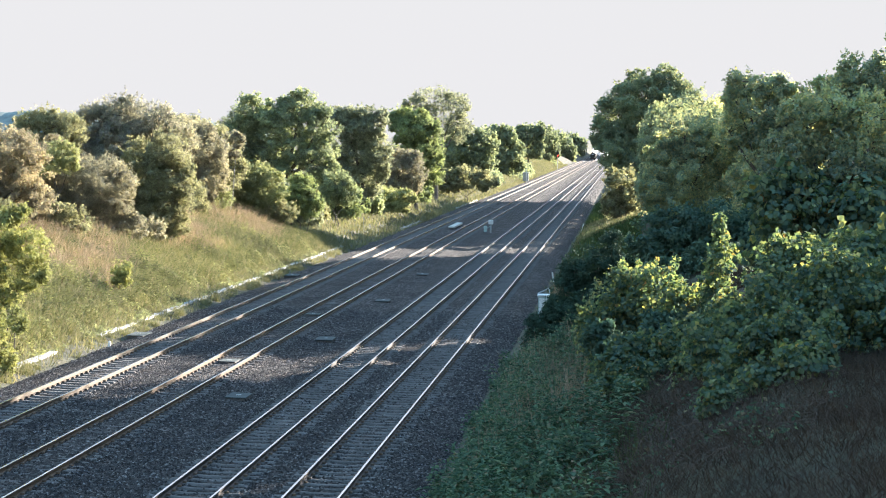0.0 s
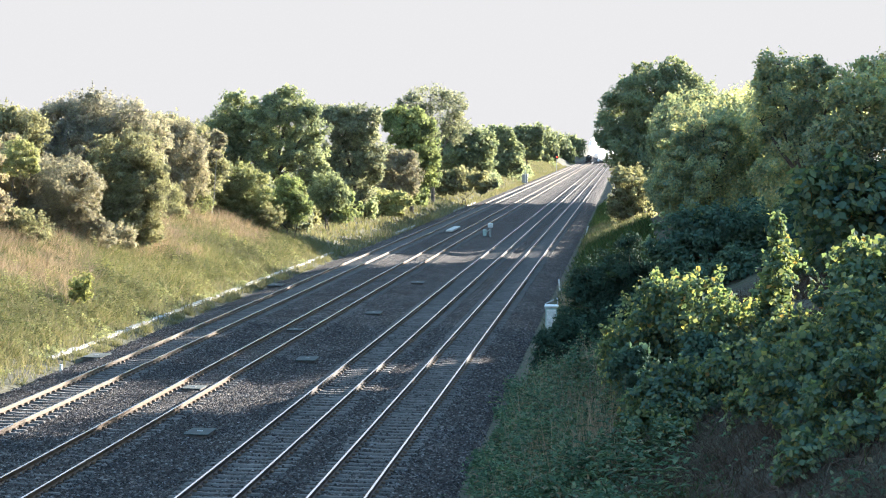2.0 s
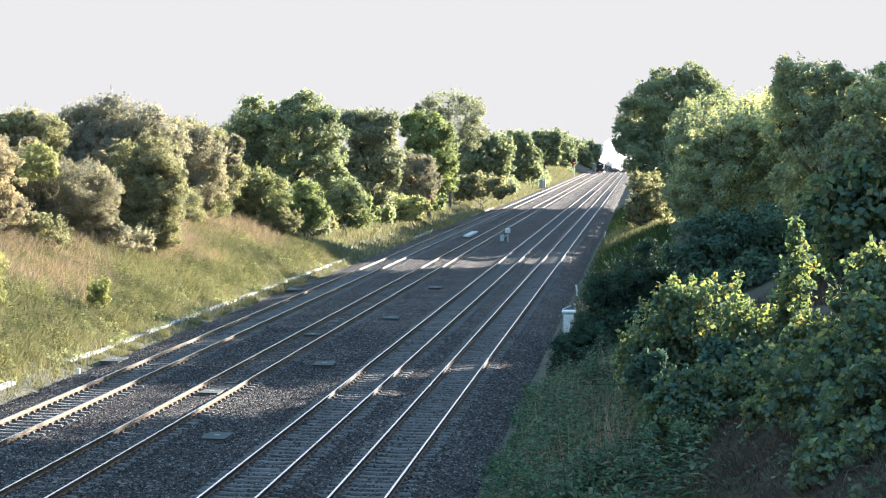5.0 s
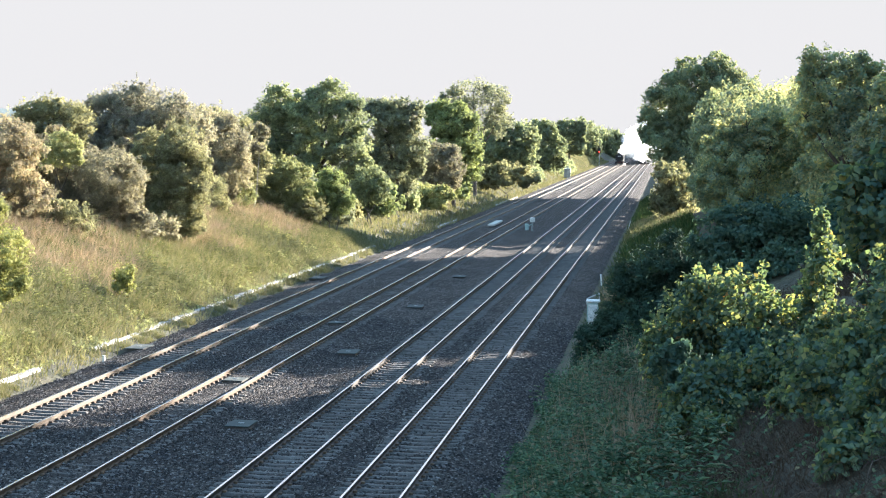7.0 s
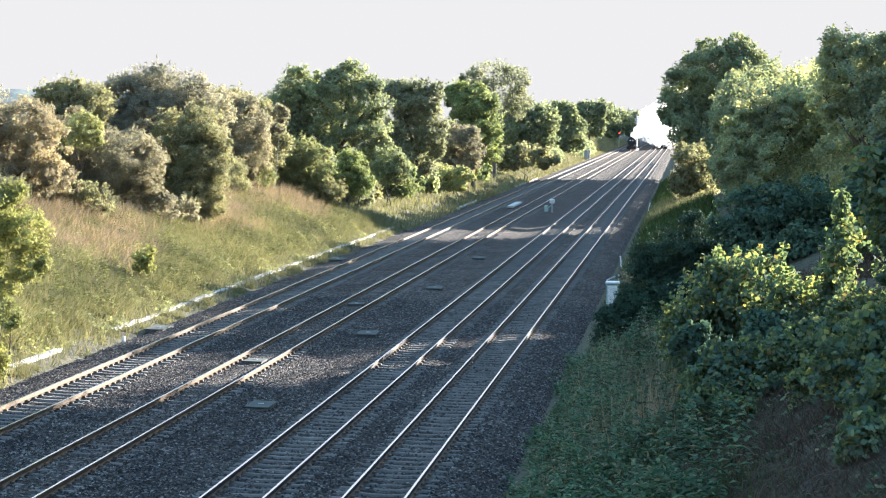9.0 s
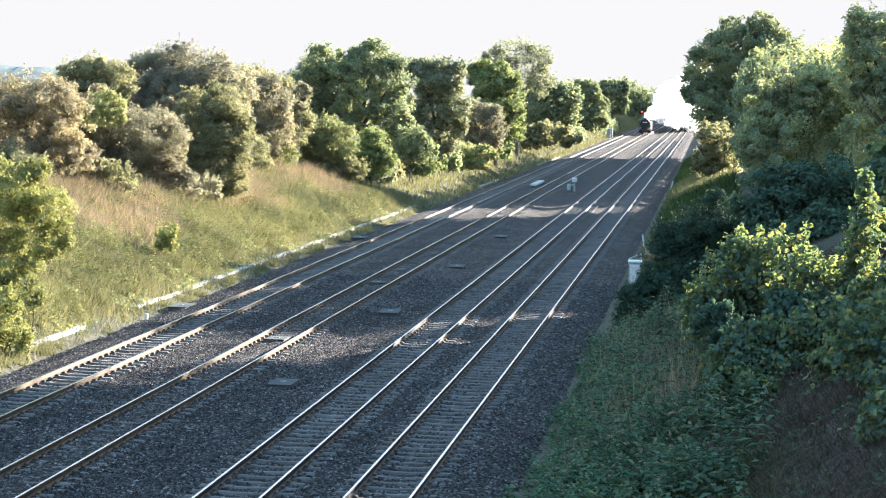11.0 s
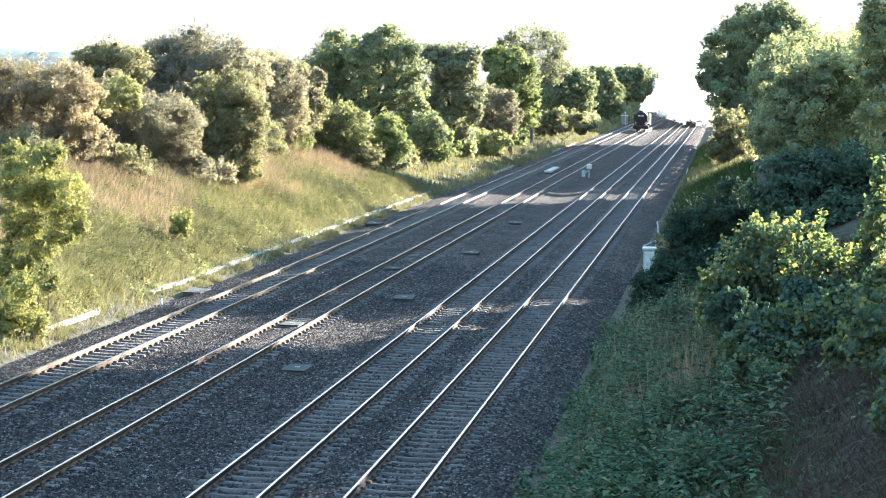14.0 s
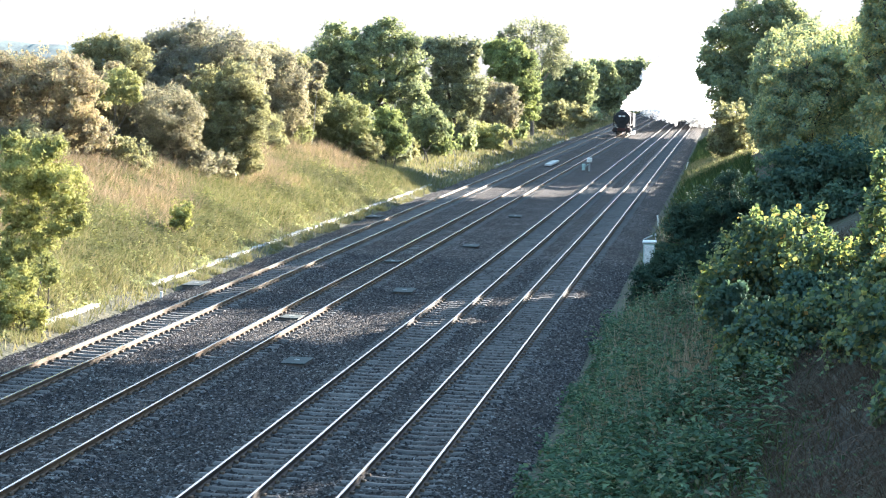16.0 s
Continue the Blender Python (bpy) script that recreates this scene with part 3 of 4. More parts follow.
for y0, lobes in ((430, [(-21.0, 7.7, 3.6, 4.3), (-23.0, 10.2, 2.3, 2.6), (-17.9, 5.9, 2.1, 3.6), (-21.5, 3.8, 3.6, 2.6)]), (540, [(-21.1, 10.9, 3.8, 2.9), (-18.5, 11.6, 2.3, 2.0), (-23.4, 9.0, 2.3, 3.9), (-20.1, 7.1, 3.6, 2.9)]),
                  (690, [(-23.7, 9.7, 5.3, 5.5), (-21.5, 4.6, 4.0, 5.9)]), (870, [(-24.0, 7.3, 5.8, 6.4), (-20.6, 3.5, 4.0, 5.8)]), (1080, [(-23.0, 5.4, 6.3, 6.6), (-26.7, 2.8, 6.6, 5.9)])):
    plant("tree", "distant rounded green tree beside the line", "tree", y0, "green", lobes, trunk=0.35, group="trees along the far bank")
plant("bush", "brownish grey rounded bush under the trees", "bush", 222, "twiggy", [(-20.2, 6.2, 2.3, 2.0), (-21.2, 4.4, 1.9, 1.9), (-18.2, 5.5, 1.6, 2.2), (-19.5, 3.4, 1.9, 1.2)], trunk=0.1, stems=2, size=0.3, slim=0.4, shoots=14)
plant("bush", "low olive bush beside the far line", "bush", 285, "olive", [(-17.2, 3.4, 3.3, 1.6), (-19.8, 2.9, 2.0, 1.6), (-14.2, 3.1, 2.0, 1.4)], trunk=0.1, stems=2)
plant("bush", "dark low bush under the oak", "bush", 176, "oak", [(-20.7, 4.7, 1.7, 1.4), (-21.5, 3.7, 1.2, 1.0), (-19.6, 4.0, 1.1, 1.1)], trunk=0.08, stems=2, size=0.25, slim=0.4, shoots=14)
plant("bush", "bright yellow-green low bush in the grass", "bush", 215, "yellow", [(-21.3, 2.6, 2.6, 1.2), (-18.4, 2.4, 1.4, 0.9), (-20, 1.4, 2.2, 0.8)], trunk=0.06, stems=2)
plant("hedge", "dark shaded hedge beside the far line", "hedge", 375, "oak", [(-19.4, 1.2, 2.0, 1.6), (-20.8, 2.0, 2.3, 1.7), (-22.5, 2.3, 2.6, 2.1)], trunk=0.08, stems=2, depth=6.0)
plant("hedge", "dark overgrown hedge along the distant line", "hedge", 480, "oak", [(-18.6, 1.0, 1.6, 1.6), (-20.4, 1.6, 2.3, 2.2), (-23, 2.3, 2.6, 2.8)], trunk=0.08, stems=2, depth=18.0, size=0.6)

plant("willow_bush", "grey-olive willow scrub filling the gap before the oak", "bush", 146, "olive", [(-27.0, 9.2, 1.4, 1.4), (-28.5, 10.0, 1.5, 1.2), (-26.5, 7.5, 1.5, 1.9), (-25.3, 6.6, 1.4, 1.7), (-30.1, 9.9, 1.4, 1.4)], trunk=0.08, stems=3, slim=0.35, shoots=20, open_=0.1)
plant("willow_bush", "russet-grey scrub on the crest between hawthorns", "bush", 108, "russet", [(-31.8, 7.9, 1.8, 1.9), (-29.2, 7.6, 1.6, 1.8), (-30.5, 5.6, 2.6, 1.8)], trunk=0.08, stems=3, slim=0.35, shoots=16)

# scrub along the top of the bank
plant("scrub_bush", "low olive scrub at the foot of the hawthorns", "bush", 101, "olive", [(-25.4, 4.3, 1.3, 0.8), (-26.4, 4.6, 1.0, 0.7), (-25.6, 3.7, 1.2, 0.5)], size=0.17, trunk=0.04, stems=2, slim=0.36, shoots=20, open_=0.1, group="scrub along the bank top")
plant("scrub_bush", "low grey twiggy scrub at the foot of the hawthorns", "bush", 109, "twiggy", [(-24.2, 3.6, 1.4, 0.8), (-25.4, 3.3, 1.0, 0.5)], size=0.17, trunk=0.04, stems=2, slim=0.36, shoots=20, open_=0.1, group="scrub along the bank top")
plant("scrub_bush", "low olive scrub at the foot of the hawthorns", "bush", 134, "olive", [(-25.9, 4.7, 1.7, 1.2), (-26.7, 4.0, 1.2, 0.8)], size=0.17, trunk=0.04, stems=2, slim=0.36, shoots=20, open_=0.1, group="scrub along the bank top")
plant("scrub_bush", "low yellow-green scrub on the bank", "bush", 141, "yellow", [(-25.4, 4.4, 1.5, 1.0), (-26.5, 4.0, 1.1, 0.7)], size=0.17, trunk=0.04, stems=2, slim=0.36, shoots=20, open_=0.1, group="scrub along the bank top")
plant("scrub_bush", "low russet scrub under the small tree", "bush", 100, "russet", [(-27.2, 5.2, 1.3, 1.0), (-28.7, 4.8, 1.3, 0.8)], size=0.17, trunk=0.04, stems=2, slim=0.36, shoots=20, open_=0.1, group="scrub along the bank top")
plant("scrub_bush", "low olive scrub at the foot of the hawthorns", "bush", 93, "olive", [(-28.2, 5.2, 1.8, 0.9), (-29.5, 5.0, 1.2, 0.9)], size=0.17, trunk=0.04, stems=2, slim=0.36, shoots=20, open_=0.1, group="scrub along the bank top")
plant("scrub_bush", "low grey-olive scrub at the foot of the hawthorns", "bush", 112, "hawthorn", [(-23.4, 3.2, 1.1, 0.8), (-24.5, 3.1, 0.9, 0.6)], size=0.17, trunk=0.04, stems=2, slim=0.36, shoots=20, open_=0.1, group="scrub along the bank top")
plant("scrub_bush", "low olive scrub at the foot of the hawthorns", "bush", 150, "olive", [(-21.4, 3.2, 1.4, 0.9), (-22.5, 2.8, 1.2, 0.6)], size=0.17, trunk=0.04, stems=2, slim=0.36, shoots=20, open_=0.1, group="scrub along the bank top")
plant("scrub_bush", "low grey twiggy scrub at the foot of the hawthorns", "bush", 113, "twiggy", [(-29.9, 6.3, 1.4, 1.4), (-29.5, 4.9, 1.2, 1.2), (-30.6, 5.6, 0.9, 1.1)], size=0.17, trunk=0.04, stems=2, slim=0.36, shoots=20, open_=0.1, group="scrub along the bank top")

# understorey along the foot of the far trees
for k, y0 in enumerate((170, 184, 193, 206, 219, 238, 252, 276, 292, 318, 345)):
    x = -25.2 - 2.0 * math.sin(k * 1.9)
    g = float(land(x, y0))
    kind, look_of = (("grey", "grey-green"), ("olive", "dull olive"), ("bright", "fresh green"), ("oak", "dark green"))[k % 4]
    plant("bush", look_of + " bush at the foot of the trees", "bush", y0, kind, [(x, g + 1.6, 2.4, 2.0), (x + 2.2, g + 1.2, 1.9, 1.6), (x - 2.6, g + 2.0, 2.4, 2.3), (x - 0.6, g + 3.0, 1.9, 1.7)], trunk=0.06, stems=3, size=y0 * 0.0024, group="bushes under the trees")

# right bank, from far to near
plant("big_willow", "big willow leaning over the line with a domed crown", "tree", 190, "rbig", [(10.0, 14.5, 3.4, 2.6), (11.9, 16.4, 1.7, 1.4), (14.0, 14.0, 2.9, 2.1), (7.8, 12.4, 2.9, 2.6), (5.5, 10.7, 1.3, 1.5), (11.8, 10.9, 4.3, 2.8), (7.3, 9.1, 2.3, 2.1), (9.6, 7.6, 3.4, 2.6), (15.4, 11.9, 2.0, 2.2), (12.4, 5.9, 3.4, 3.4)], trunk=0.4, size=0.25, cover=1.7)
plant("bush", "low brown-green bush in sunlit grass", "bush", 176, "olive", [(7.7, 5.3, 1.7, 1.9), (8.8, 3.5, 1.8, 1.7), (7.3, 3.5, 1.4, 1.4)], trunk=0.08, stems=2)
plant("tree", "dark tree with sunlit yellowish top", "tree", 112, "birch", [(12.0, 10.1, 1.8, 0.9), (13.3, 9.1, 1.7, 1.6), (11.0, 8.3, 1.5, 1.6), (10.3, 7.0, 1.2, 1.4), (12.4, 6.7, 2.2, 2.0), (14.0, 10.5, 0.8, 0.7)], trunk=0.22, size=0.19)
plant("birch_tree", "birch with a loose sunlit crown", "tree", 84, "birch", [(14.0, 12.9, 0.8, 0.6), (15.3, 12.5, 0.9, 0.7), (13.7, 11.9, 0.6, 0.9), (15.0, 11.2, 1.4, 1.2), (16.5, 12.0, 0.9, 0.8), (13.4, 10.4, 0.7, 0.9), (15.6, 9.7, 1.7, 1.2), (17.5, 12.3, 0.8, 0.7), (18.2, 12.7, 0.7, 0.6)], trunk=0.2, size=0.16, shoots=16, open_=0.35)
plant("tree", "dark leafy tree at the top of the bank", "tree", 67, "birch", [(15.6, 10.6, 1.1, 1.1), (16.7, 11.3, 1.0, 0.9), (15.1, 9.5, 1.1, 1.0), (16.4, 9.1, 1.1, 1.1), (14.7, 8.5, 0.9, 0.8), (18.0, 10.8, 1.2, 1.2), (17.8, 9.1, 1.2, 1.2)], trunk=0.25, size=0.17, shoots=16, open_=0.3)
plant("tree", "leafy tree with a sunlit spiky top", "tree", 70, "birch", [(18.0, 12.7, 0.9, 0.9), (19.0, 12.5, 1.0, 1.0), (17.3, 12.1, 0.8, 0.8), (18.4, 11.4, 1.2, 1.1), (19.9, 11.5, 1.1, 1.2)], trunk=0.18, size=0.17, shoots=18, open_=0.25)
plant("elm_bush", "dark green elm thicket, shade put into its leaf colour", "bush", 82, "dark", [(11.3, 4.6, 1.9, 1.8), (9.8, 4.8, 1.3, 1.5), (12.9, 4.9, 1.9, 2.0), (14.9, 4.4, 2.3, 2.0), (10.4, 3.1, 1.5, 1.4)], trunk=0.08, stems=3, size=0.2)
# mostly hidden elm growth, added as a sun blocker for the broom
plant("elm_bush", "dark elm growth added behind the broom bushes to shade them", "bush", 87.5, "dark", [(11.0, 3.9, 1.5, 1.2), (12.4, 4.3, 1.5, 1.2), (13.8, 4.9, 1.6, 1.2), (9.8, 3.3, 1.2, 1.1)], trunk=0.06, stems=3, size=0.2)
plant("elm_bush", "low elm scrub on the slope, leaves toned dark for shade", "bush", 73, "dark", [(10.6, 4.0, 1.5, 0.7), (12.4, 4.7, 1.6, 0.7), (9.0, 3.2, 1.2, 0.6)], trunk=0.05, stems=3, size=0.18)
plant("broom_bush", "fine-leaved broom bush, its shade darkened into the leaves", "bush", 84, "broom", [(6.5, 3.0, 1.3, 1.3), (7.7, 3.8, 1.2, 1.3), (5.5, 2.0, 1.1, 1.1), (8.2, 2.1, 1.1, 1.2), (7.1, 1.8, 1.3, 1.0)], trunk=0.05, stems=3, slim=0.28, cover=2.0, size=0.15, shoots=26)
plant("broom_bush", "low broom bush by the ballast, shade darkened into its leaves", "bush", 72, "broom", [(4.8, 1.4, 0.7, 0.8), (5.6, 1.8, 0.8, 0.9), (6.5, 2.0, 0.9, 0.9), (4.4, 0.8, 0.4, 0.5), (7.3, 2.2, 0.8, 0.8)], trunk=0.04, stems=3, slim=0.28, cover=2.0, size=0.14, shoots=26)
plant("sycamore_bush", "young sycamore with sunlit yellowing top leaves", "bush", 50, "syc", [(8.3, 4.5, 1.0, 1.1), (9.3, 4.8, 1.2, 1.2), (7.9, 3.1, 1.0, 1.1), (9.2, 2.9, 1.4, 1.4), (7.5, 3.9, 0.5, 0.6), (8.5, 1.9, 1.1, 0.9)], size=0.15, trunk=0.05, stems=3, slim=0.8, cover=1.15, open_=0.3, shoots=26, clump=0.3, group="young sycamores on the bank")
plant("sycamore_bush", "young sycamore with one tall leading shoot", "bush", 47, "syc", [(10.5, 4.7, 1.0, 1.1), (10.2, 3.2, 1.1, 1.3), (11.3, 6.0, 0.3, 1.4), (11.6, 3.6, 1.3, 1.6), (10.9, 2.6, 1.1, 0.9)], size=0.15, trunk=0.05, stems=3, slim=0.8, cover=1.15, open_=0.3, shoots=26, clump=0.3, group="young sycamores on the bank")
plant("sycamore_bush", "dense young sycamore high on the bank", "bush", 44, "syc", [(12.8, 5.1, 1.5, 1.5), (14.1, 5.7, 1.6, 1.6), (13.0, 3.8, 1.6, 1.6), (14.6, 4.1, 1.6, 1.7)], size=0.15, trunk=0.05, stems=3, slim=0.8, cover=1.15, open_=0.3, shoots=26, clump=0.3, group="young sycamores on the bank")


plant("sycamore_bush", "young sycamore on the slope below the thicket", "bush", 38, "syc", [(11.3, 4.4, 1.1, 1.1), (12.6, 5.0, 1.3, 1.4), (14.2, 5.4, 1.5, 1.6), (13.4, 4.0, 1.4, 1.2), (15.6, 5.0, 1.4, 1.4)], size=0.15, trunk=0.05, stems=3, slim=0.8, cover=1.15, open_=0.3, shoots=26, clump=0.3, group="young sycamores on the bank")
plant("sycamore_bush", "small sycamore sapling among dead grass", "bush", 33, "syc", [(10.9, 3.7, 0.6, 0.6), (11.8, 4.1, 0.8, 0.7), (12.6, 4.6, 0.7, 0.8)], size=0.16, trunk=0.04, stems=2, slim=0.8, cover=1.1, clump=0.42, group="young sycamores on the bank")
plant("sycamore_bush", "low dark sycamore growth under the taller bushes", "bush", 45, "syc", [(8.4, 2.9, 0.9, 0.9), (9.5, 3.3, 1.0, 0.9), (10.6, 3.8, 1.0, 0.9), (11.6, 4.2, 1.0, 1.0)], size=0.14, trunk=0.04, stems=3, slim=0.8, cover=1.2, open_=0.15, clump=0.3, shoots=18, group="young sycamores on the bank")
plant("sycamore_bush", "low dark sycamore growth on the slope", "bush", 41.5, "syc", [(10.6, 3.6, 0.8, 0.7), (11.7, 4.2, 0.9, 0.8), (12.9, 4.6, 1.0, 0.9)], size=0.14, trunk=0.04, stems=3, slim=0.8, cover=1.2, open_=0.15, clump=0.3, shoots=18, group="young sycamores on the bank")
plant("sycamore_bush", "pale-leaved sycamore sapling above the dead canes", "bush", 35, "syc", [(11.0, 4.1, 0.5, 0.7), (11.9, 4.6, 0.7, 0.8), (12.8, 4.9, 0.8, 0.9), (11.6, 3.9, 0.6, 0.5)], size=0.14, trunk=0.04, stems=3, slim=0.8, cover=1.2, open_=0.15, clump=0.3, shoots=18, group="young sycamores on the bank")
plant("sycamore_bush", "small sycamore shoot leaning over dead grass", "bush", 43, "syc", [(8.5, 2.7, 0.35, 0.4), (8.9, 2.5, 0.3, 0.4)], size=0.14, trunk=0.04, stems=2, slim=0.8, cover=1.2, open_=0.15, clump=0.3, shoots=18, group="young sycamores on the bank")
# shade under the sycamores is given by darker leaves than syc
plant("sycamore_bush", "lower growth of the sycamores in shade-darkened leaves", "bush", 46.5, "dark", [(9.1, 3.2, 0.9, 0.7), (10.2, 2.7, 1.0, 0.8), (8.5, 3.0, 0.7, 0.7), (11.1, 3.0, 0.9, 1.0), (9.6, 3.9, 0.8, 0.7), (7.8, 3.6, 0.6, 0.6)], size=0.16, trunk=0.04, stems=3, slim=0.75, cover=1.2, open_=0.1, clump=0.32, shoots=16, group="young sycamores on the bank")
# further right-bank trees and thickets, many unseen, added to shade the line
for y0, lobes in ((23, [(18.5, 6.6, 2.6, 2.8), (22.0, 7.8, 2.8, 3.2)]), (30, [(19.5, 6.8, 2.6, 2.8), (23.0, 7.8, 2.8, 3.2)]), (36, [(19.5, 6.8, 2.6, 2.8), (23.0, 7.8, 2.8, 3.2)]), (43, [(21.5, 7.4, 2.8, 3.2), (25, 8.2, 3.0, 3.4)]), (54.5, [(21.5, 7.2, 2.2, 2.4), (24.0, 7.6, 2.4, 2.6)]), (51, [(22.6, 8.0, 2.4, 3.0), (25.5, 8.8, 2.8, 3.2)]), (58, [(17.4, 5.4, 1.9, 1.4), (19.6, 5.8, 2.4, 1.4), (17.5, 5.0, 2.4, 1.4)]), (66, [(15.0, 6.6, 2.0, 2.2), (18.0, 6.8, 2.4, 2.0), (20.5, 7.0, 2.4, 1.9)])):
    plant("thicket", "dense thicket of young trees added on the bank for shade", "thicket", y0, "syc", lobes, size=0.34, trunk=0.07, stems=3, slim=0.7, cover=1.4, group="thickets on the shaded bank")
SHADE_ROW = ([(y, 12.6, 12.4, "rbig") for y in (121, 128, 135, 142, 150, 158, 165)] + [(y, 17.6, 13.5, "birch") for y in range(107, 169, 8)]
       + [(y, 12.4, 13.2, "green") for y in range(198, 312, 8)] + [(y, 16.2, 13.8, "green") for y in range(204, 308, 12)]
       + [(y, 25.6, 18.0, "birch") for y in (76, 81, 86, 91, 96)] + [(y, 22.0, 13.0, "birch") for y in (75, 80)] + [(y, 24.5, 9.8, "birch") for y in (62, 67)])
for y0, x, top, leaves in SHADE_ROW:
    h = random.uniform(-0.3, 0.3)
    lobes = [(x - 0.6, top + h - 2.6, 2.3, 2.6), (x + 1.4, top - 3.4, 2.2, 2.6), (x, top - 6.4, 2.8, 2.6)]
    plant("tree", "leafy green tree in a row added on the bank for shade", "tree", y0, leaves, lobes, size=y0 * 0.0021 if y0 < 170 and x < 20 else (0.42 if y0 < 235 else max(0.45, y0 * 0.0036)), trunk=0.22, depth=1.8, cover=1.05, group="trees along the shaded bank")
# low thickets added to keep the sun off the broom bushes
for y0, lobes in ((83, [(17.0, 5.0, 2.2, 1.7), (19.5, 5.4, 2.4, 1.8)]), (89, [(16.5, 5.6, 2.2, 1.9), (19.0, 6.0, 2.4, 2.0)])):
    plant("thicket", "dense thicket of young trees added on the bank for shade", "thicket", y0, "syc", lobes, size=0.24, trunk=0.06, stems=2, slim=0.7, cover=1.3, depth=1.8, group="thickets on the shaded bank")


# ---- grass, brambles ----
def blades(name, n, xr, yr, height, width, material, label, where=None, lean=0.35, tufts=0, spread=0.22):
    x, y = rng.uniform(*xr, n), rng.uniform(*yr, n)
    vigour = np.ones(n)
    if tufts:
        i = rng.integers(0, tufts, n)
        off = rng.normal(size=(n, 2)) * spread
        x, y = rng.uniform(*xr, tufts)[i] + off[:, 0], rng.uniform(*yr, tufts)[i] + off[:, 1]
        vigour = rng.uniform(0.5, 1.9, tufts)[i]
    if where is not None:
        k = where(x, y)
        x, y, vigour = x[k], y[k], vigour[k]
    n = len(x)
    z = land(x, y) - 0.03
    ang = rng.uniform(0, 2 * math.pi, n)
    h = height * rng.uniform(0.5, 1.3, n) * vigour
    w = width * rng.uniform(0.6, 1.4, n)
    dx, dy = np.cos(ang) * w, np.sin(ang) * w
    tip = rng.normal(size=(n, 2)) * (lean * h)[:, None]
    P = np.stack([np.c_[x - dx, y - dy, z], np.c_[x + dx, y + dy, z], np.c_[x + tip[:, 0], y + tip[:, 1], z + h]], 1).reshape(-1, 3)
    ob = under(name, mesh_np(name, P, np.arange(3 * n).reshape(-1, 3)), material)
    return tagged(ob, label, "grass", kind="stuff")


def patchy(x, y, lo, s=0.12, ph=0.0):
    return np.sin(x * s * 2.1 + ph) + np.sin(y * s * 1.3 + x * s + ph * 2) + rng.normal(size=len(x)) * 0.5 > lo


blades("bank_grass", 150000, (-33, -16.4), (52, 160), 0.48, 0.022, F["grass"], "long yellow-green grass on the sunlit bank", lambda x, y: (x < -17.6) | (rng.random(len(x)) < 0.25))
blades("tussock_grass", 240000, (-34, -18.0), (56, 162), 0.36, 0.02, F["grass"], "uneven tussocks of yellow-green grass on the bank", None, 0.7, 5200)
blades("dark_tussocks", 90000, (-34, -18.3), (56, 162), 0.36, 0.02, F["weed"], "darker green grass tussocks on the bank", None, 0.7, 3600)
blades("seeding_grass", 190000, (-32, -19.6), (66, 160), 0.5, 0.02, F["pink_grass"], "pinkish seeding grass high on the bank", lambda x, y: patchy(x, y, 0.0, 0.2) & (x < -20.6 - 1.4 * np.sin(y * 0.13)), 0.5, 4200, 0.3)
blades("verge_tufts", 9000, (-17.1, -16.3), (62, 160), 0.22, 0.018, F["grass"], "grass tufts spilling over the trough onto the ballast", None, 0.6, 120, 0.14)
blades("far_grass", 110000, (-34, -16.2), (158, 760), 0.5, 0.06, F["grass"], "rough grass beside the far line")
blades("verge_grass", 9000, (3.6, 9.5), (163, 200), 0.7, 0.05, F["grass"], "dry lit grass below the willow")
blades("rough_grass", 30000, (3.4, 9.5), (95, 290), 0.55, 0.06, F["shade_toned_grass"], "rough green grass below the trees, toned dark for shade")
blades("pale_grass", 4200, (4.3, 7.4), (42, 66), 0.8, 0.011, F["pink_grass"], "pale dead grass stalks among brambles", None, 0.25, 130, 0.3)
blades("golden_grass", 700, (4.1, 5.4), (97, 110), 1.1, 0.02, F["pink_grass"], "tall golden grass stalks beside the cabinet", None, 0.3)
blades("shaded_grass", 70000, (3.3, 13), (26, 120), 0.4, 0.02, F["shade_toned_grass"], "green grass on the bank, toned dark for its shade", lambda x, y: patchy(x, y, -0.8 + np.maximum(0, x - 6) * 0.6, 0.5))
blades("dry_grass", 130000, (4.5, 16), (18, 70), 0.36, 0.008, F["dry_grass"], "dry brown grass and dead stems, toned dark for bank shade", lambda x, y: patchy(x, y, -1.0, 0.4, 1.0) | (y < 34), 1.0)


def ground_cover(name, n, xr, yr, size, material, label, lift, where=None):
    x, y = rng.uniform(*xr, n), rng.uniform(*yr, n)
    if where is not None:
        k = where(x, y)
        x, y = x[k], y[k]
    hump = (0.5 + 0.5 * np.sin(x * 2.3 + np.sin(y * 1.1)) * np.sin(y * 1.7)) ** 1.4 * (0.75 + 0.35 * np.sin(x * 5.1 + y * 0.7) * np.sin(y * 4.3 - x))
    P = np.c_[x, y, land(x, y) + lift * hump * rng.random(len(x)) ** 0.5 + 0.05]
    N = rng.normal(size=P.shape) * 0.5 + np.array((0, -0.15, 1.0))
    V, Fq = leaf_quads(P, N, size, 0.7)
    return tagged(under(name, mesh_np(name, V, Fq), material), label, "undergrowth", kind="stuff")


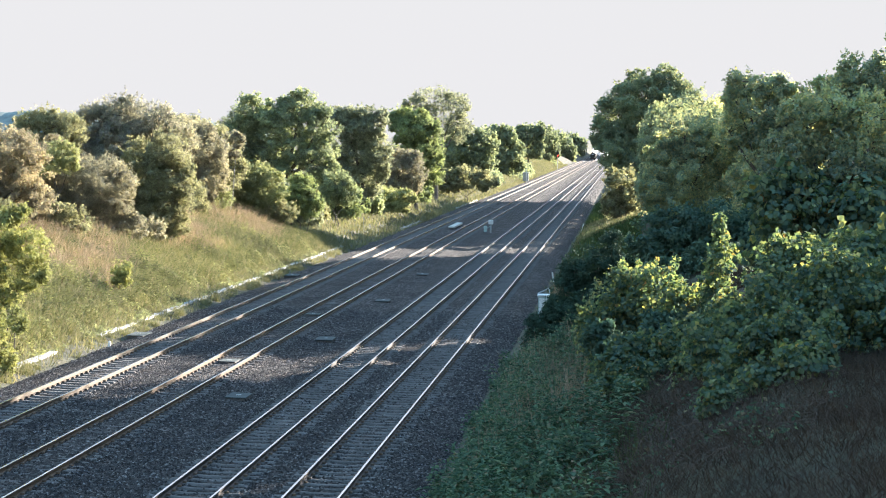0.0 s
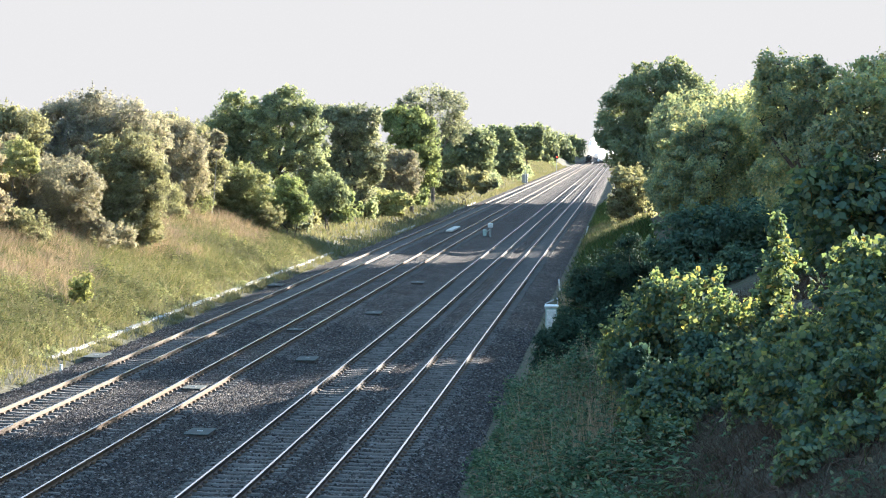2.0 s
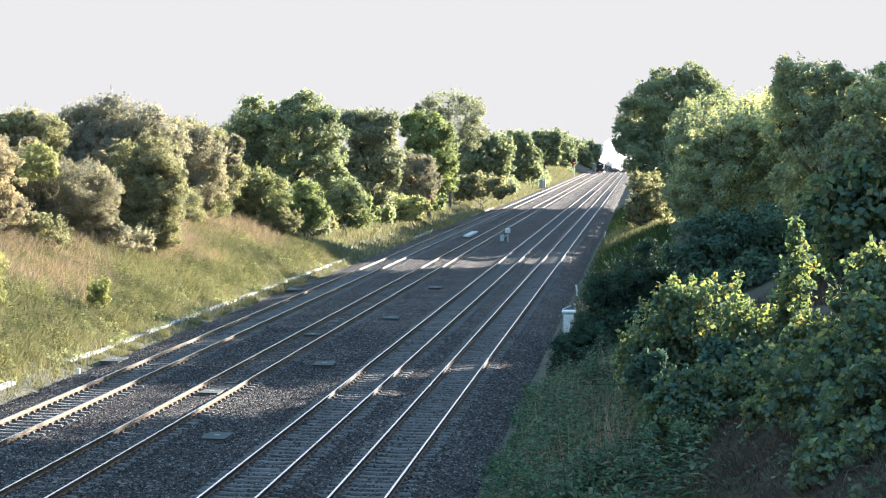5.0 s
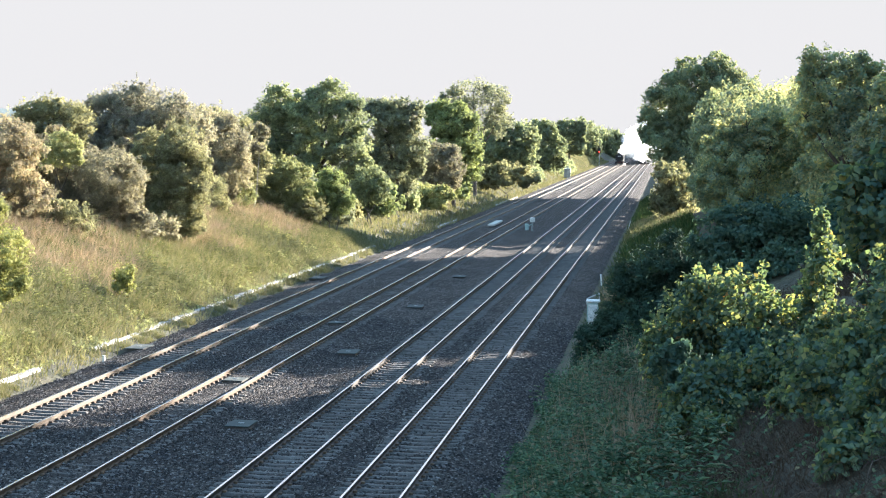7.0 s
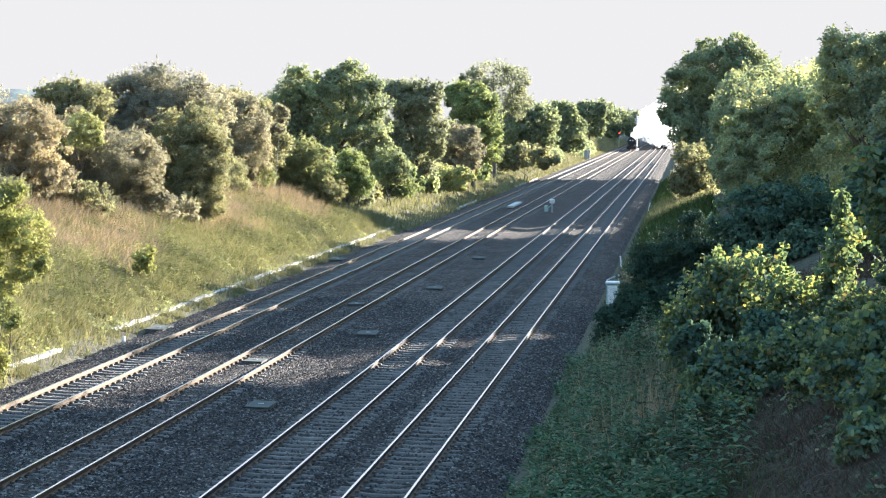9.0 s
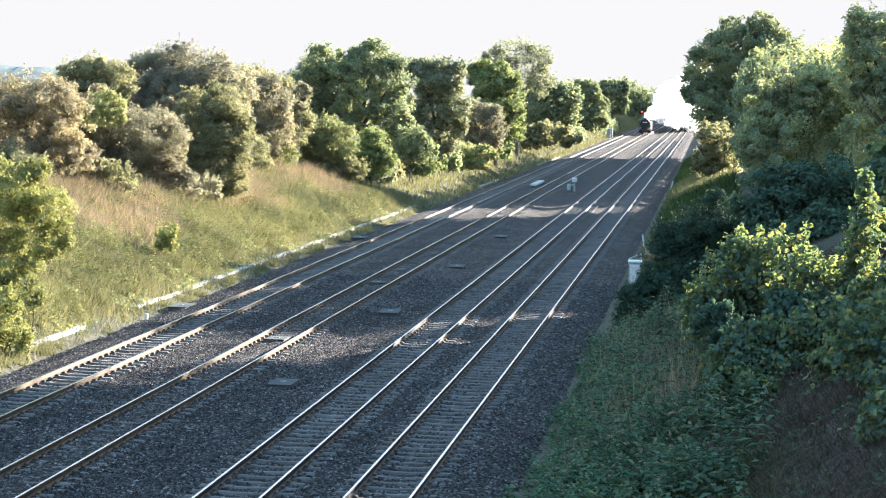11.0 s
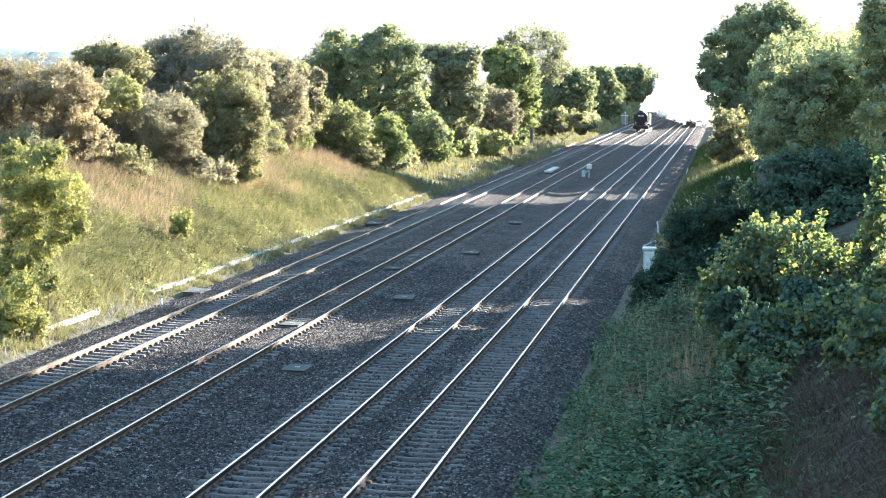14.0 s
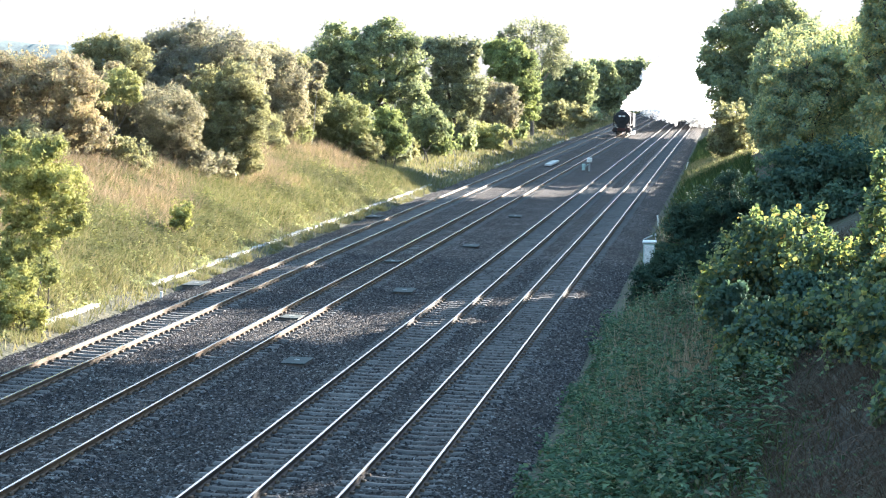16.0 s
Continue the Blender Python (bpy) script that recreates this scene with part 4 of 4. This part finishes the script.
ground_cover("brambles", 150000, (2.9, 10.5), (26, 75), 0.14, F["bramble"], "low bluish-green brambles spilling onto the ballast", 1.25, lambda x, y: patchy(x, y, -1.5 + 0.6 * np.maximum(0, x - 5.6 + 0.12 * np.maximum(0, 44 - y)), 0.8, 2.0) & (x < 7.2 + np.sin(y * 0.9) + np.sin(y * 0.37 + 1) + rng.normal(size=len(x)) * 0.5) & (x > 3.3 + 0.35 * np.sin(y * 1.3) + 0.25 * np.sin(y * 0.53)))
ground_cover("nettles", 26000, (-19.5, -17.2), (50, 150), 0.16, F["yellow"], "leafy weeds along the foot of the bank", 0.5, lambda x, y: patchy(x, y, 0.4, 0.6))

ground_cover("bank_weeds", 170000, (-31, -18.2), (58, 160), 0.12, F["weed"], "patches of leafy weeds among the bank grass", 0.7, lambda x, y: patchy(x, y, 0.1, 0.35, 1.3))
ground_cover("bright_weeds", 26000, (-27, -17.8), (58, 158), 0.14, F["spring"], "bright green weeds among the bank grass", 0.6, lambda x, y: patchy(x, y, 1.1, 0.45, 3.1))
ground_cover("bank_seedlings", 5000, (7.5, 13), (26, 50), 0.15, F["bramble"], "scattered green seedlings among dead grass", 0.5, lambda x, y: patchy(x, y, 1.5, 0.9, 0.7))
ground_cover("ferns", 7000, (3.4, 5.2), (36.5, 42), 0.2, F["bramble"], "bright bluish-green ferns at the foot of the bank", 1.0)


def sprigs(name, n, xr, yr, height, leaf, material, label, where=None, pairs=7):
    """Upright leafy stems: leaves in pairs, longer below, drooping outwards."""
    x, y = rng.uniform(*xr, n), rng.uniform(*yr, n)
    if where is not None:
        k = where(x, y)
        x, y = x[k], y[k]
    n = len(x)
    h = height * rng.uniform(0.45, 1.25, n)
    tilt = rng.normal(size=(n, 2)) * 0.22
    turn = rng.uniform(0, math.pi, n)
    quads = []
    for j in range(pairs):
        f = (j + 0.8) / pairs
        base = np.c_[x + tilt[:, 0] * h * f, y + tilt[:, 1] * h * f, land(x, y) + h * f]
        a = turn + j * 1.45
        size = leaf * (1.25 - 0.75 * f) * rng.uniform(0.75, 1.25, n)
        for side in (0.0, math.pi):
            out = np.c_[np.cos(a + side), np.sin(a + side), rng.uniform(-0.35, 0.25, n)]
            across = np.c_[-np.sin(a + side), np.cos(a + side), np.zeros(n)]
            tip, mid = base + out * size[:, None], base + out * (size * 0.45)[:, None] + np.array((0, 0, 0.04))
            wide = across * (size * 0.27)[:, None]
            quads.append(np.stack([base, mid - wide, tip, mid + wide], 1))
    V = np.concatenate(quads).reshape(-1, 3)
    return tagged(under(name, mesh_np(name, V, np.arange(len(V)).reshape(-1, 4)), material), label, "undergrowth", kind="stuff")


sprigs("nettle_stems", 2600, (3.6, 9.5), (26, 66), 1.25, 0.27, F["bramble"], "tall nettles and seedlings standing among brambles", lambda x, y: (x < 8.2 - 0.05 * (44 - y) + rng.normal(size=len(x)) * 0.7) & patchy(x, y, 0.0, 0.7, 1.1), 9)
sprigs("tall_weeds", 2600, (-29, -18.4), (60, 158), 0.9, 0.26, F["weed"], "tall leafy weeds standing in the bank grass", lambda x, y: patchy(x, y, 0.2, 0.3, 0.4))
sprigs("bright_stems", 700, (-26, -18.4), (60, 150), 0.8, 0.26, F["spring"], "bright yellow-green weeds standing in the bank grass", lambda x, y: patchy(x, y, 0.9, 0.3, 2.4))


def dead_canes(n, xr, yr):
    """Arching dead bramble canes and stems, tangled over the slope."""
    bm = bmesh.new()
    for _ in range(n):
        x, y = random.uniform(*xr), random.uniform(*yr)
        w, span, rise = random.uniform(0, 2 * math.pi), random.uniform(0.3, 1.3), random.uniform(0.05, 0.35)
        pts = []
        for j in range(5):
            px, py = x + math.cos(w) * span * j / 4, y + math.sin(w) * span * j / 4
            pts.append(Vector((px, py, float(land(px, py)) + 0.03 + rise * math.sin(math.pi * (0.1 + 0.85 * j / 4)))))
            w += random.uniform(-0.3, 0.3)
        for p, q in zip(pts, pts[1:]):
            tube(bm, p, q, 0.007, 0.005, 4)
    return tagged(part("dead_canes", bm, M["shaded_straw"]), "tangle of pale dead bramble canes on the slope", "undergrowth", kind="stuff")


# cane colour lowered to carry the shade under the sycamores
M["shaded_straw"] = surface("dead_cane", [(0.3, (0.05, 0.035, 0.026)), (0.7, (0.15, 0.112, 0.085))], 1.0, 0.9, fine=10)
dead_canes(900, (5.0, 13.0), (26, 48))
ground_cover("ivy", 9000, (5.0, 13), (26, 46), 0.13, F["bramble"], "trailing green ivy and seedlings among dead canes", 0.35, lambda x, y: patchy(x, y, 0.9, 1.3, 2.2))

# ---- distance: wooded hills on the horizon ----
hx = np.linspace(-1300, -330, 200)


def hill(name, y0, top, seed, material):
    """A wooded ridge with an uneven skyline."""
    n = len(hx)
    rr = np.random.default_rng(seed)
    sky_line = top + 3 * np.sin(hx / 90 + seed) + 2 * np.sin(hx / 31 + seed * 2) + 0.8 * np.sin(hx / 11 + seed) + rr.uniform(-0.5, 0.5, n)
    sky_line = sky_line * (1 - smoothstep(hx, -400, -335)) - 2
    V = np.concatenate([np.c_[hx, np.full(n, y0), np.full(n, -2.0)], np.c_[hx, np.full(n, y0 + 60), sky_line], np.c_[hx, np.full(n, y0 + 300), sky_line - 6]])
    i = np.arange(n - 1)
    Fq = np.concatenate([np.c_[i, i + 1, i + n + 1, i + n], np.c_[i + n, i + n + 1, i + 2 * n + 1, i + 2 * n]])
    me = mesh_np(name, V, Fq)
    me.polygons.foreach_set("use_smooth", [True] * len(me.polygons))
    return tagged(under(name, me, material), "wooded hill on the horizon, haze put into its pale colour", "hill", kind="structure")


# pale bluish base colour imitates aerial haze over the woods
M["haze_pale_wood"] = surface("haze_pale_woodland", [(0.3, (0.13, 0.165, 0.155)), (0.7, (0.22, 0.25, 0.225))], 0.02, 1.0, fine=0.12)
hill("backdrop", 1700, 29, 3, M["haze_pale_wood"])

plant("shrub", "small bright yellow-green shrub on the grassy bank", "shrub", 90, "spring", [(-19.2, 2.3, 0.5, 0.5), (-19.4, 1.8, 0.4, 0.4), (-18.9, 1.8, 0.3, 0.4)], size=0.12, trunk=0.02, stems=2, open_=0.5, shoots=14)

# ---- the tracks ----
for k, c in enumerate(TRACKS):
    build_track(c, (M["dull"], M["dull"], M["rust"], M["grey_rust"])[k], "straight track of steel rails on concrete sleepers in ballast")


# ---- lineside things ----
def trough(y0, y1, x):
    """A run of concrete cable trough lids."""
    ob = tagged(new("cable_trough"), "pale concrete cable trough half hidden in grass", "cable trough", "cable trough runs")
    ob.location = (x, y0, float(land(x, y0)))
    y = y0
    bm = bmesh.new()
    box(bm, -0.16, 0.16, 0, 0.985, 0, 0.06, 0.01)
    me = bpy.data.meshes.new("lid")
    bm.to_mesh(me)
    bm.free()
    me.materials.append(M["trough"])
    while y < y1:
        if random.random() < 0.12 and y > 80:
            y += 1.0
            continue
        lid = under("lid", me, None, ob)
        z = 0.0
        lid.location = (random.uniform(-0.03, 0.03), y - y0, z + 0.07 + random.uniform(-0.008, 0.008))
        lid.rotation_euler = (random.uniform(-0.008, 0.008), 0, random.uniform(-0.01, 0.01))
        y += 1.0
    bm = bmesh.new()
    box(bm, -0.14, 0.14, 0, y1 - y0, -0.2, 0.065)
    part("channel", bm, M["trough"], ob)


trough(64, 72, -17.35)
trough(79, 158, -17.35)
trough(196, 216, -16.6)
trough(262, 300, -16.5)


def cover(x, y, w, d, rz=0.0):
    ob = tagged(new("trackside_cover"), "flat grey-green cover plate lying on the ballast", "cover", "cover plates between the tracks")
    ob.location, ob.rotation_euler = (x, y, float(bed(np.array(x), np.array(y)))), (0, 0, rz)
    bm = bmesh.new()
    box(bm, -w / 2, w / 2, -d / 2, d / 2, -0.05, 0.09, 0.02)
    part("plinth", bm, M["concrete"], ob)
    bm = bmesh.new()
    box(bm, -w / 2 - 0.04, w / 2 + 0.04, -d / 2 - 0.04, d / 2 + 0.04, 0.09, 0.13, 0.012)
    lid = part("plate", bm, M["lid"], ob)
    bm = bmesh.new()
    box(bm, -0.09, 0.09, -0.03, 0.03, 0.13, 0.15)
    part("handle", bm, M["grey_paint"], lid)


for x, y, w, d in ((-6.4, 60.4, 0.75, 1.3), (-6.4, 81.4, 0.8, 1.5), (-6.5, 104.2, 0.8, 1.5), (-6.6, 127.4, 0.8, 1.6), (-15.8, 81, 0.8, 1.6), (-15.4, 122, 0.9, 1.8), (-8.84, 70, 0.7, 0.9), (-8.84, 92.2, 0.7, 0.9)):
    cover(x, y, w, d, random.uniform(-0.05, 0.05))


def cabinet():
    ob = tagged(new("lineside_cabinet"), "weathered white lineside cabinet with a bracket by the ballast", "cabinet")
    ob.location = (3.75, 97, -0.5)
    bm = bmesh.new()
    box(bm, -0.3, 0.3, -0.3, 0.3, 0, 1.35, 0.03)
    body = part("body", bm, M["pale_green"], ob)
    bm = bmesh.new()
    box(bm, -0.36, 0.36, -0.36, 0.36, 1.35, 1.47, 0.03)
    part("cap", bm, M["white"], ob, "white cap")
    bm = bmesh.new()
    box(bm, -0.24, 0.24, -0.325, -0.302, 0.15, 1.25, 0.008)
    door = part("door", bm, M["white"], body)
    bm = bmesh.new()
    tube(bm, (-0.34, 0.3, 1.2), (-0.34, 0.3, 1.5), 0.03, 0.03, 6)
    tube(bm, (-0.34, 0.3, 1.5), (0.3, 0.3, 1.8), 0.03, 0.03, 6)
    tube(bm, (0.3, 0.3, 1.8), (0.3, 0.3, 1.4), 0.03, 0.03, 6)
    part("bracket", bm, M["grey_paint"], ob)


cabinet()


def stake(x, y, h, tilt, label="pale leaning marker post at the ballast edge"):
    ob = tagged(new("marker_post"), label, "post", "marker posts")
    z = max(float(land(x, y)), float(bed(np.array(x), np.array(y)))) - 0.1
    ob.location, ob.rotation_euler = (x, y, z), (0, tilt, 0)
    bm = bmesh.new()
    box(bm, -0.05, 0.05, -0.05, 0.05, 0, h, 0.01)
    part("post", bm, M["white"], ob)
    bm = bmesh.new()
    box(bm, -0.06, 0.06, -0.06, 0.06, h, h + 0.06, 0.02)
    part("cap", bm, M["white"], ob)


stake(3.3, 124, 1.0, -0.12)
stake(3.3, 198, 1.3, 0.25)
stake(-16.2, 77, 0.3, 0.0, "short white marker post in the grass")
stake(-15.3, 430, 3.2, 0.0, "white post beside the far track")


def signal_box():
    """Small trackside case on a post between the second and third track."""
    ob = tagged(new("trackside_case"), "small white equipment case on a post between tracks", "equipment case")
    ob.location = (-6.3, 192.5, -0.4)
    bm = bmesh.new()
    tube(bm, (0, 0, 0), (0, 0, 1.0), 0.09, 0.09, 8)
    part("post", bm, M["grey_paint"], ob)
    bm = bmesh.new()
    box(bm, -0.25, 0.25, -0.22, 0.22, 0.95, 1.4, 0.04)
    part("case", bm, M["white"], ob)
    bm = bmesh.new()
    box(bm, -0.75, -0.4, -0.2, 0.2, 0.1, 0.75, 0.03)
    tube(bm, (-0.42, 0, 0.5), (0, 0, 0.8), 0.04, 0.04, 6)
    part("side_case", bm, M["pale_green"], ob)


signal_box()


def long_panel():
    ob = tagged(new("concrete_slab"), "long pale concrete slab lying between the tracks", "slab")
    ob.location = (-11.0, 202, -0.2)
    bm = bmesh.new()
    box(bm, -0.35, 0.35, -5, 5, 0, 0.22, 0.03)
    part("slab", bm, M["trough"], ob)


long_panel()


def far_cabinet():
    ob = tagged(new("relay_cabinet"), "grey relay cabinet beside the far track", "cabinet")
    ob.location = (-16.0, 440, -0.2)
    bm = bmesh.new()
    box(bm, -0.7, 0.7, -0.5, 0.5, 0, 2.0, 0.05)
    part("body", bm, M["grey_paint"], ob)
    bm = bmesh.new()
    box(bm, -0.8, 0.8, -0.6, 0.6, 2.0, 2.12, 0.03)
    part("roof", bm, M["white"], ob)


far_cabinet()


def glow(name, col, strength):
    m = bpy.data.materials.new(name)
    m.use_nodes = True
    b = m.node_tree.nodes["Principled BSDF"]
    b.inputs["Base Color"].default_value = (*col, 1)
    b.inputs["Emission Color"].default_value = (*col, 1)
    b.inputs["Emission Strength"].default_value = strength
    return m


def signal():
    ob = tagged(new("railway_signal"), "colour-light signal showing red on a grey post", "signal")
    ob.location = (-15.9, 640, -0.5)
    bm = bmesh.new()
    tube(bm, (0, 0, 0), (0, 0, 5.0), 0.12, 0.1, 8)
    part("post", bm, M["grey_paint"], ob)
    bm = bmesh.new()
    box(bm, -0.45, 0.45, -0.2, 0.1, 4.3, 6.2, 0.08)
    head = part("signal_head", bm, M["black"], ob)
    bm = bmesh.new()
    bmesh.ops.create_uvsphere(bm, u_segments=12, v_segments=8, radius=0.2, matrix=Matrix.Translation((0, -0.2, 4.9)) @ Matrix.Diagonal((1, 0.4, 1, 1)))
    part("red_lamp", bm, glow("red_signal_light", (1.0, 0.06, 0.03), 1.2), head, "glowing red lamp")


signal()


# ---- the steam train ----
def steam_engine():
    ob = tagged(new("steam_locomotive"), "black steam locomotive with tender, running under steam", "locomotive")
    bm = bmesh.new()
    tube(bm, (0, 0.9, 2.75), (0, 3.2, 2.75), 1.2, 1.2, 28)
    tube(bm, (0, 0.75, 2.75), (0, 0.9, 2.75), 1.0, 1.2, 28)
    part("smokebox", bm, M["black"], ob)
    bm = bmesh.new()
    tube(bm, (0, 0.62, 2.75), (0, 0.76, 2.75), 0.35, 0.78, 24)
    door = part("smokebox_door", bm, M["black"], ob)
    bm = bmesh.new()
    box(bm, -0.55, 0.55, 0.52, 0.6, 3.0, 3.3, 0.02)
    board = part("headboard", bm, M["black"], door)
    bm = bmesh.new()
    tube(bm, (0, 3.2, 2.8), (0, 9.0, 2.9), 0.93, 1.05, 28)
    part("boiler", bm, M["black"], ob)
    bm = bmesh.new()
    tube(bm, (0, 1.9, 3.6), (0, 1.9, 4.05), 0.4, 0.34, 16)
    tube(bm, (0, 1.9, 4.05), (0, 1.9, 4.15), 0.42, 0.42, 16)
    part("chimney", bm, M["black"], ob)
    bm = bmesh.new()
    bmesh.ops.create_uvsphere(bm, u_segments=14, v_segments=10, radius=0.45, matrix=Matrix.Translation((0, 5.6, 3.75)))
    part("dome", bm, M["black"], ob)
    for s in (-1, 1):
        bm = bmesh.new()
        box(bm, s * 0.3 - 0.2, s * 0.3 + 0.2, 0.49, 0.518, 3.03, 3.27)
        under_board = part("headboard_plate", bm, M["white"], door, "pale plate")
        bm = bmesh.new()
        box(bm, s * 1.3 - 0.03, s * 1.3 + 0.03, 0.8, 3.0, 1.72, 3.5, 0.02)
        part("smoke_deflector", bm, M["black"], ob)
        bm = bmesh.new()
        tube(bm, (s * 1.05, 0.9, 0.95), (s * 1.05, 2.3, 0.95), 0.42, 0.42, 16)
        part("cylinder", bm, M["black"], ob)
        bm = bmesh.new()
        tube(bm, (s * 0.87, 0.28, 1.05), (s * 0.87, -0.25, 1.05), 0.11, 0.09, 12)
        tube(bm, (s * 0.87, -0.25, 1.05), (s * 0.87, -0.32, 1.05), 0.25, 0.25, 16)
        part("buffer", bm, M["black"], ob)
        bm = bmesh.new()
        box(bm, s * 0.98 - 0.07, s * 0.98 + 0.07, 0.2, 0.4, 1.55, 1.8, 0.03)
        part("head_lamp", bm, M["grey_paint"], ob, "grey head lamp")
        for y, r in ((1.3, 0.48), (3.0, 0.48), (4.6, 0.95), (6.7, 0.95), (8.8, 0.95), (12.4, 0.6), (14.4, 0.6), (16.4, 0.6)):
            bm = bmesh.new()
            tube(bm, (s * 0.68, y, r), (s * 0.8, y, r), r, r, 20)
            tube(bm, (s * 0.8, y, r), (s * 0.84, y, r), r * 0.3, r * 0.25, 10)
            part("wheel", bm, M["black"], ob)
    bm = bmesh.new()
    box(bm, -1.25, 1.25, 0.3, 0.45, 0.85, 1.3, 0.02)
    part("buffer_beam", bm, M["shaded_red_paint"], ob, "red buffer beam, darkened for its shade")
    bm = bmesh.new()
    box(bm, -1.28, 1.28, 0.45, 10.8, 1.55, 1.72, 0.02)
    box(bm, -0.6, 0.6, 0.5, 10.5, 0.7, 1.55)
    part("running_plate", bm, M["black"], ob)
    bm = bmesh.new()
    box(bm, -1.3, 1.3, 9.0, 10.9, 1.6, 3.5, 0.05)
    tube(bm, (0, 8.9, 2.6), (0, 11.1, 2.6), 1.36, 1.36, 28)
    part("cab", bm, M["black"], ob)
    bm = bmesh.new()
    box(bm, -1.3, 1.3, 11.5, 17.6, 1.1, 3.4, 0.08)
    part("tender", bm, M["black"], ob)
    return ob


def steam_material():
    m = bpy.data.materials.new("white_steam")
    m.use_nodes = True
    nt = m.node_tree
    out = nt.nodes["Material Output"]
    b = nt.nodes["Principled BSDF"]
    nt.links.new(ramp(nt, noise_out(nt, 0.3, 4).outputs["Fac"], [(0.3, (0.9, 0.9, 0.9)), (0.7, (0.97, 0.97, 0.97))]), b.inputs["Base Color"])
    b.inputs["Roughness"].default_value = 1.0
    b.inputs["Specular IOR Level"].default_value = 0.0
    tr = nt.nodes.new("ShaderNodeBsdfTranslucent")
    tr.inputs["Color"].default_value = (0.97, 0.97, 0.97, 1)
    mx, thin = nt.nodes.new("ShaderNodeMixShader"), nt.nodes.new("ShaderNodeMixShader")
    clear = nt.nodes.new("ShaderNodeBsdfTransparent")
    mx.inputs["Fac"].default_value, thin.inputs["Fac"].default_value = 0.75, 0.5
    nt.links.new(b.outputs["BSDF"], mx.inputs[1])
    nt.links.new(tr.outputs["BSDF"], mx.inputs[2])
    nt.links.new(mx.outputs["Shader"], thin.inputs[1])
    nt.links.new(clear.outputs["BSDF"], thin.inputs[2])
    nt.links.new(thin.outputs["Shader"], out.inputs["Surface"])
    return m


def puff_mesh(r):
    """One billow: thousands of thin flecks of vapour in a lumpy ball."""
    lumps = rng.normal(size=(9, 3))
    lumps = lumps / np.linalg.norm(lumps, axis=1, keepdims=True) * rng.uniform(0.35, 0.75, (9, 1)) * r
    n = int(320 + 90 * min(r, 6))
    k = rng.integers(0, 9, n)
    q = rng.normal(size=(n, 3))
    q /= np.linalg.norm(q, axis=1, keepdims=True)
    P = lumps[k] + q * (r * rng.uniform(0.3, 0.5, 9)[k] * rng.random(n) ** 0.4)[:, None]
    V, Fq = leaf_quads(P, rng.normal(size=(n, 3)), max(0.14, 0.21 * r), 0.9)
    return mesh_np("puff", V, Fq)


def steam_plume():
    """White exhaust that trails behind the chimney, drifting to the right of the train and spreading."""
    ob = tagged(new("steam_plume"), "dense white exhaust steam trailing behind the locomotive", "steam")
    mat = steam_material()
    puffs = []
    d = 2.2
    while d < 420:
        r = 0.5 + 0.05 * d if d < 110 else 6.0 + 0.03 * (d - 110)
        cx = 0.05 * d
        cz = 4.2 + 0.036 * d if d < 110 else 8.2 + 0.02 * (d - 110)
        p = under("puff", puff_mesh(r), mat, ob)
        p.location = (cx + random.uniform(-0.15, 0.15) * r, d, cz + random.uniform(-0.1, 0.25) * r)
        puffs.append(p)
        if d > 25:
            for side, low, wide in ((1.1, -0.5, 1.05), (2.1, -0.7, 1.1)):
                q = under("puff", puff_mesh(r * wide), mat, ob)
                q.location = (cx + r * side, d + r * 0.4, max(r * wide * 0.35, cz + low * r))
                puffs.append(q)
        d += r * 0.95
    for i, (x, y, z, r) in enumerate(((1.5, 2.0, 0.4, 0.25), (1.6, 2.9, 0.45, 0.32), (1.75, 4.0, 0.5, 0.38))):
        p = under("cylinder_steam", puff_mesh(r), mat, ob)
        p.location = (x, y, z)
    for k in range(26):
        r = rng.uniform(3.0, 5.0)
        p = under("puff", puff_mesh(r), mat, ob)
        p.location = (rng.uniform(4, 17), 150 + 9 * k, rng.uniform(1.0, 2.6))
        puffs.append(p)
    for p in ob.children:
        p["kind"] = "stuff"
    return ob, puffs


ENGINE = steam_engine()
PLUME, PUFFS = steam_plume()


def motions():
    """The train runs towards the camera on the third track, its steam with it; the first puffs rise and swell away."""
    rows = [(0.0, 908), (3.0, 796), (5.5, 689), (7.0, 628), (9.0, 545), (11.5, 449), (13.0, 396), (14.5, 347), (16.0, 296)]
    walk(ENGINE, [(t, pose(TRACKS[2], y, 0)) for t, y in rows])
    walk(PLUME, [(t, pose(TRACKS[2], y, 0)) for t, y in rows])
    for i, p in enumerate(PUFFS):
        x, y, z = p.location
        rate = 0.25 * min(1.0, y / 60)
        walk(p, [(t, pose(x + rate * 0.4 * (t - 8) * (0.5 + 0.5 * math.sin(i)), y, z + rate * 0.15 * (t - 8), 0, 0, 4 * (t - 8) * math.sin(i * 1.7))) for t in (0.0, 4.0, 8.0, 12.0, 16.0)])


motions()
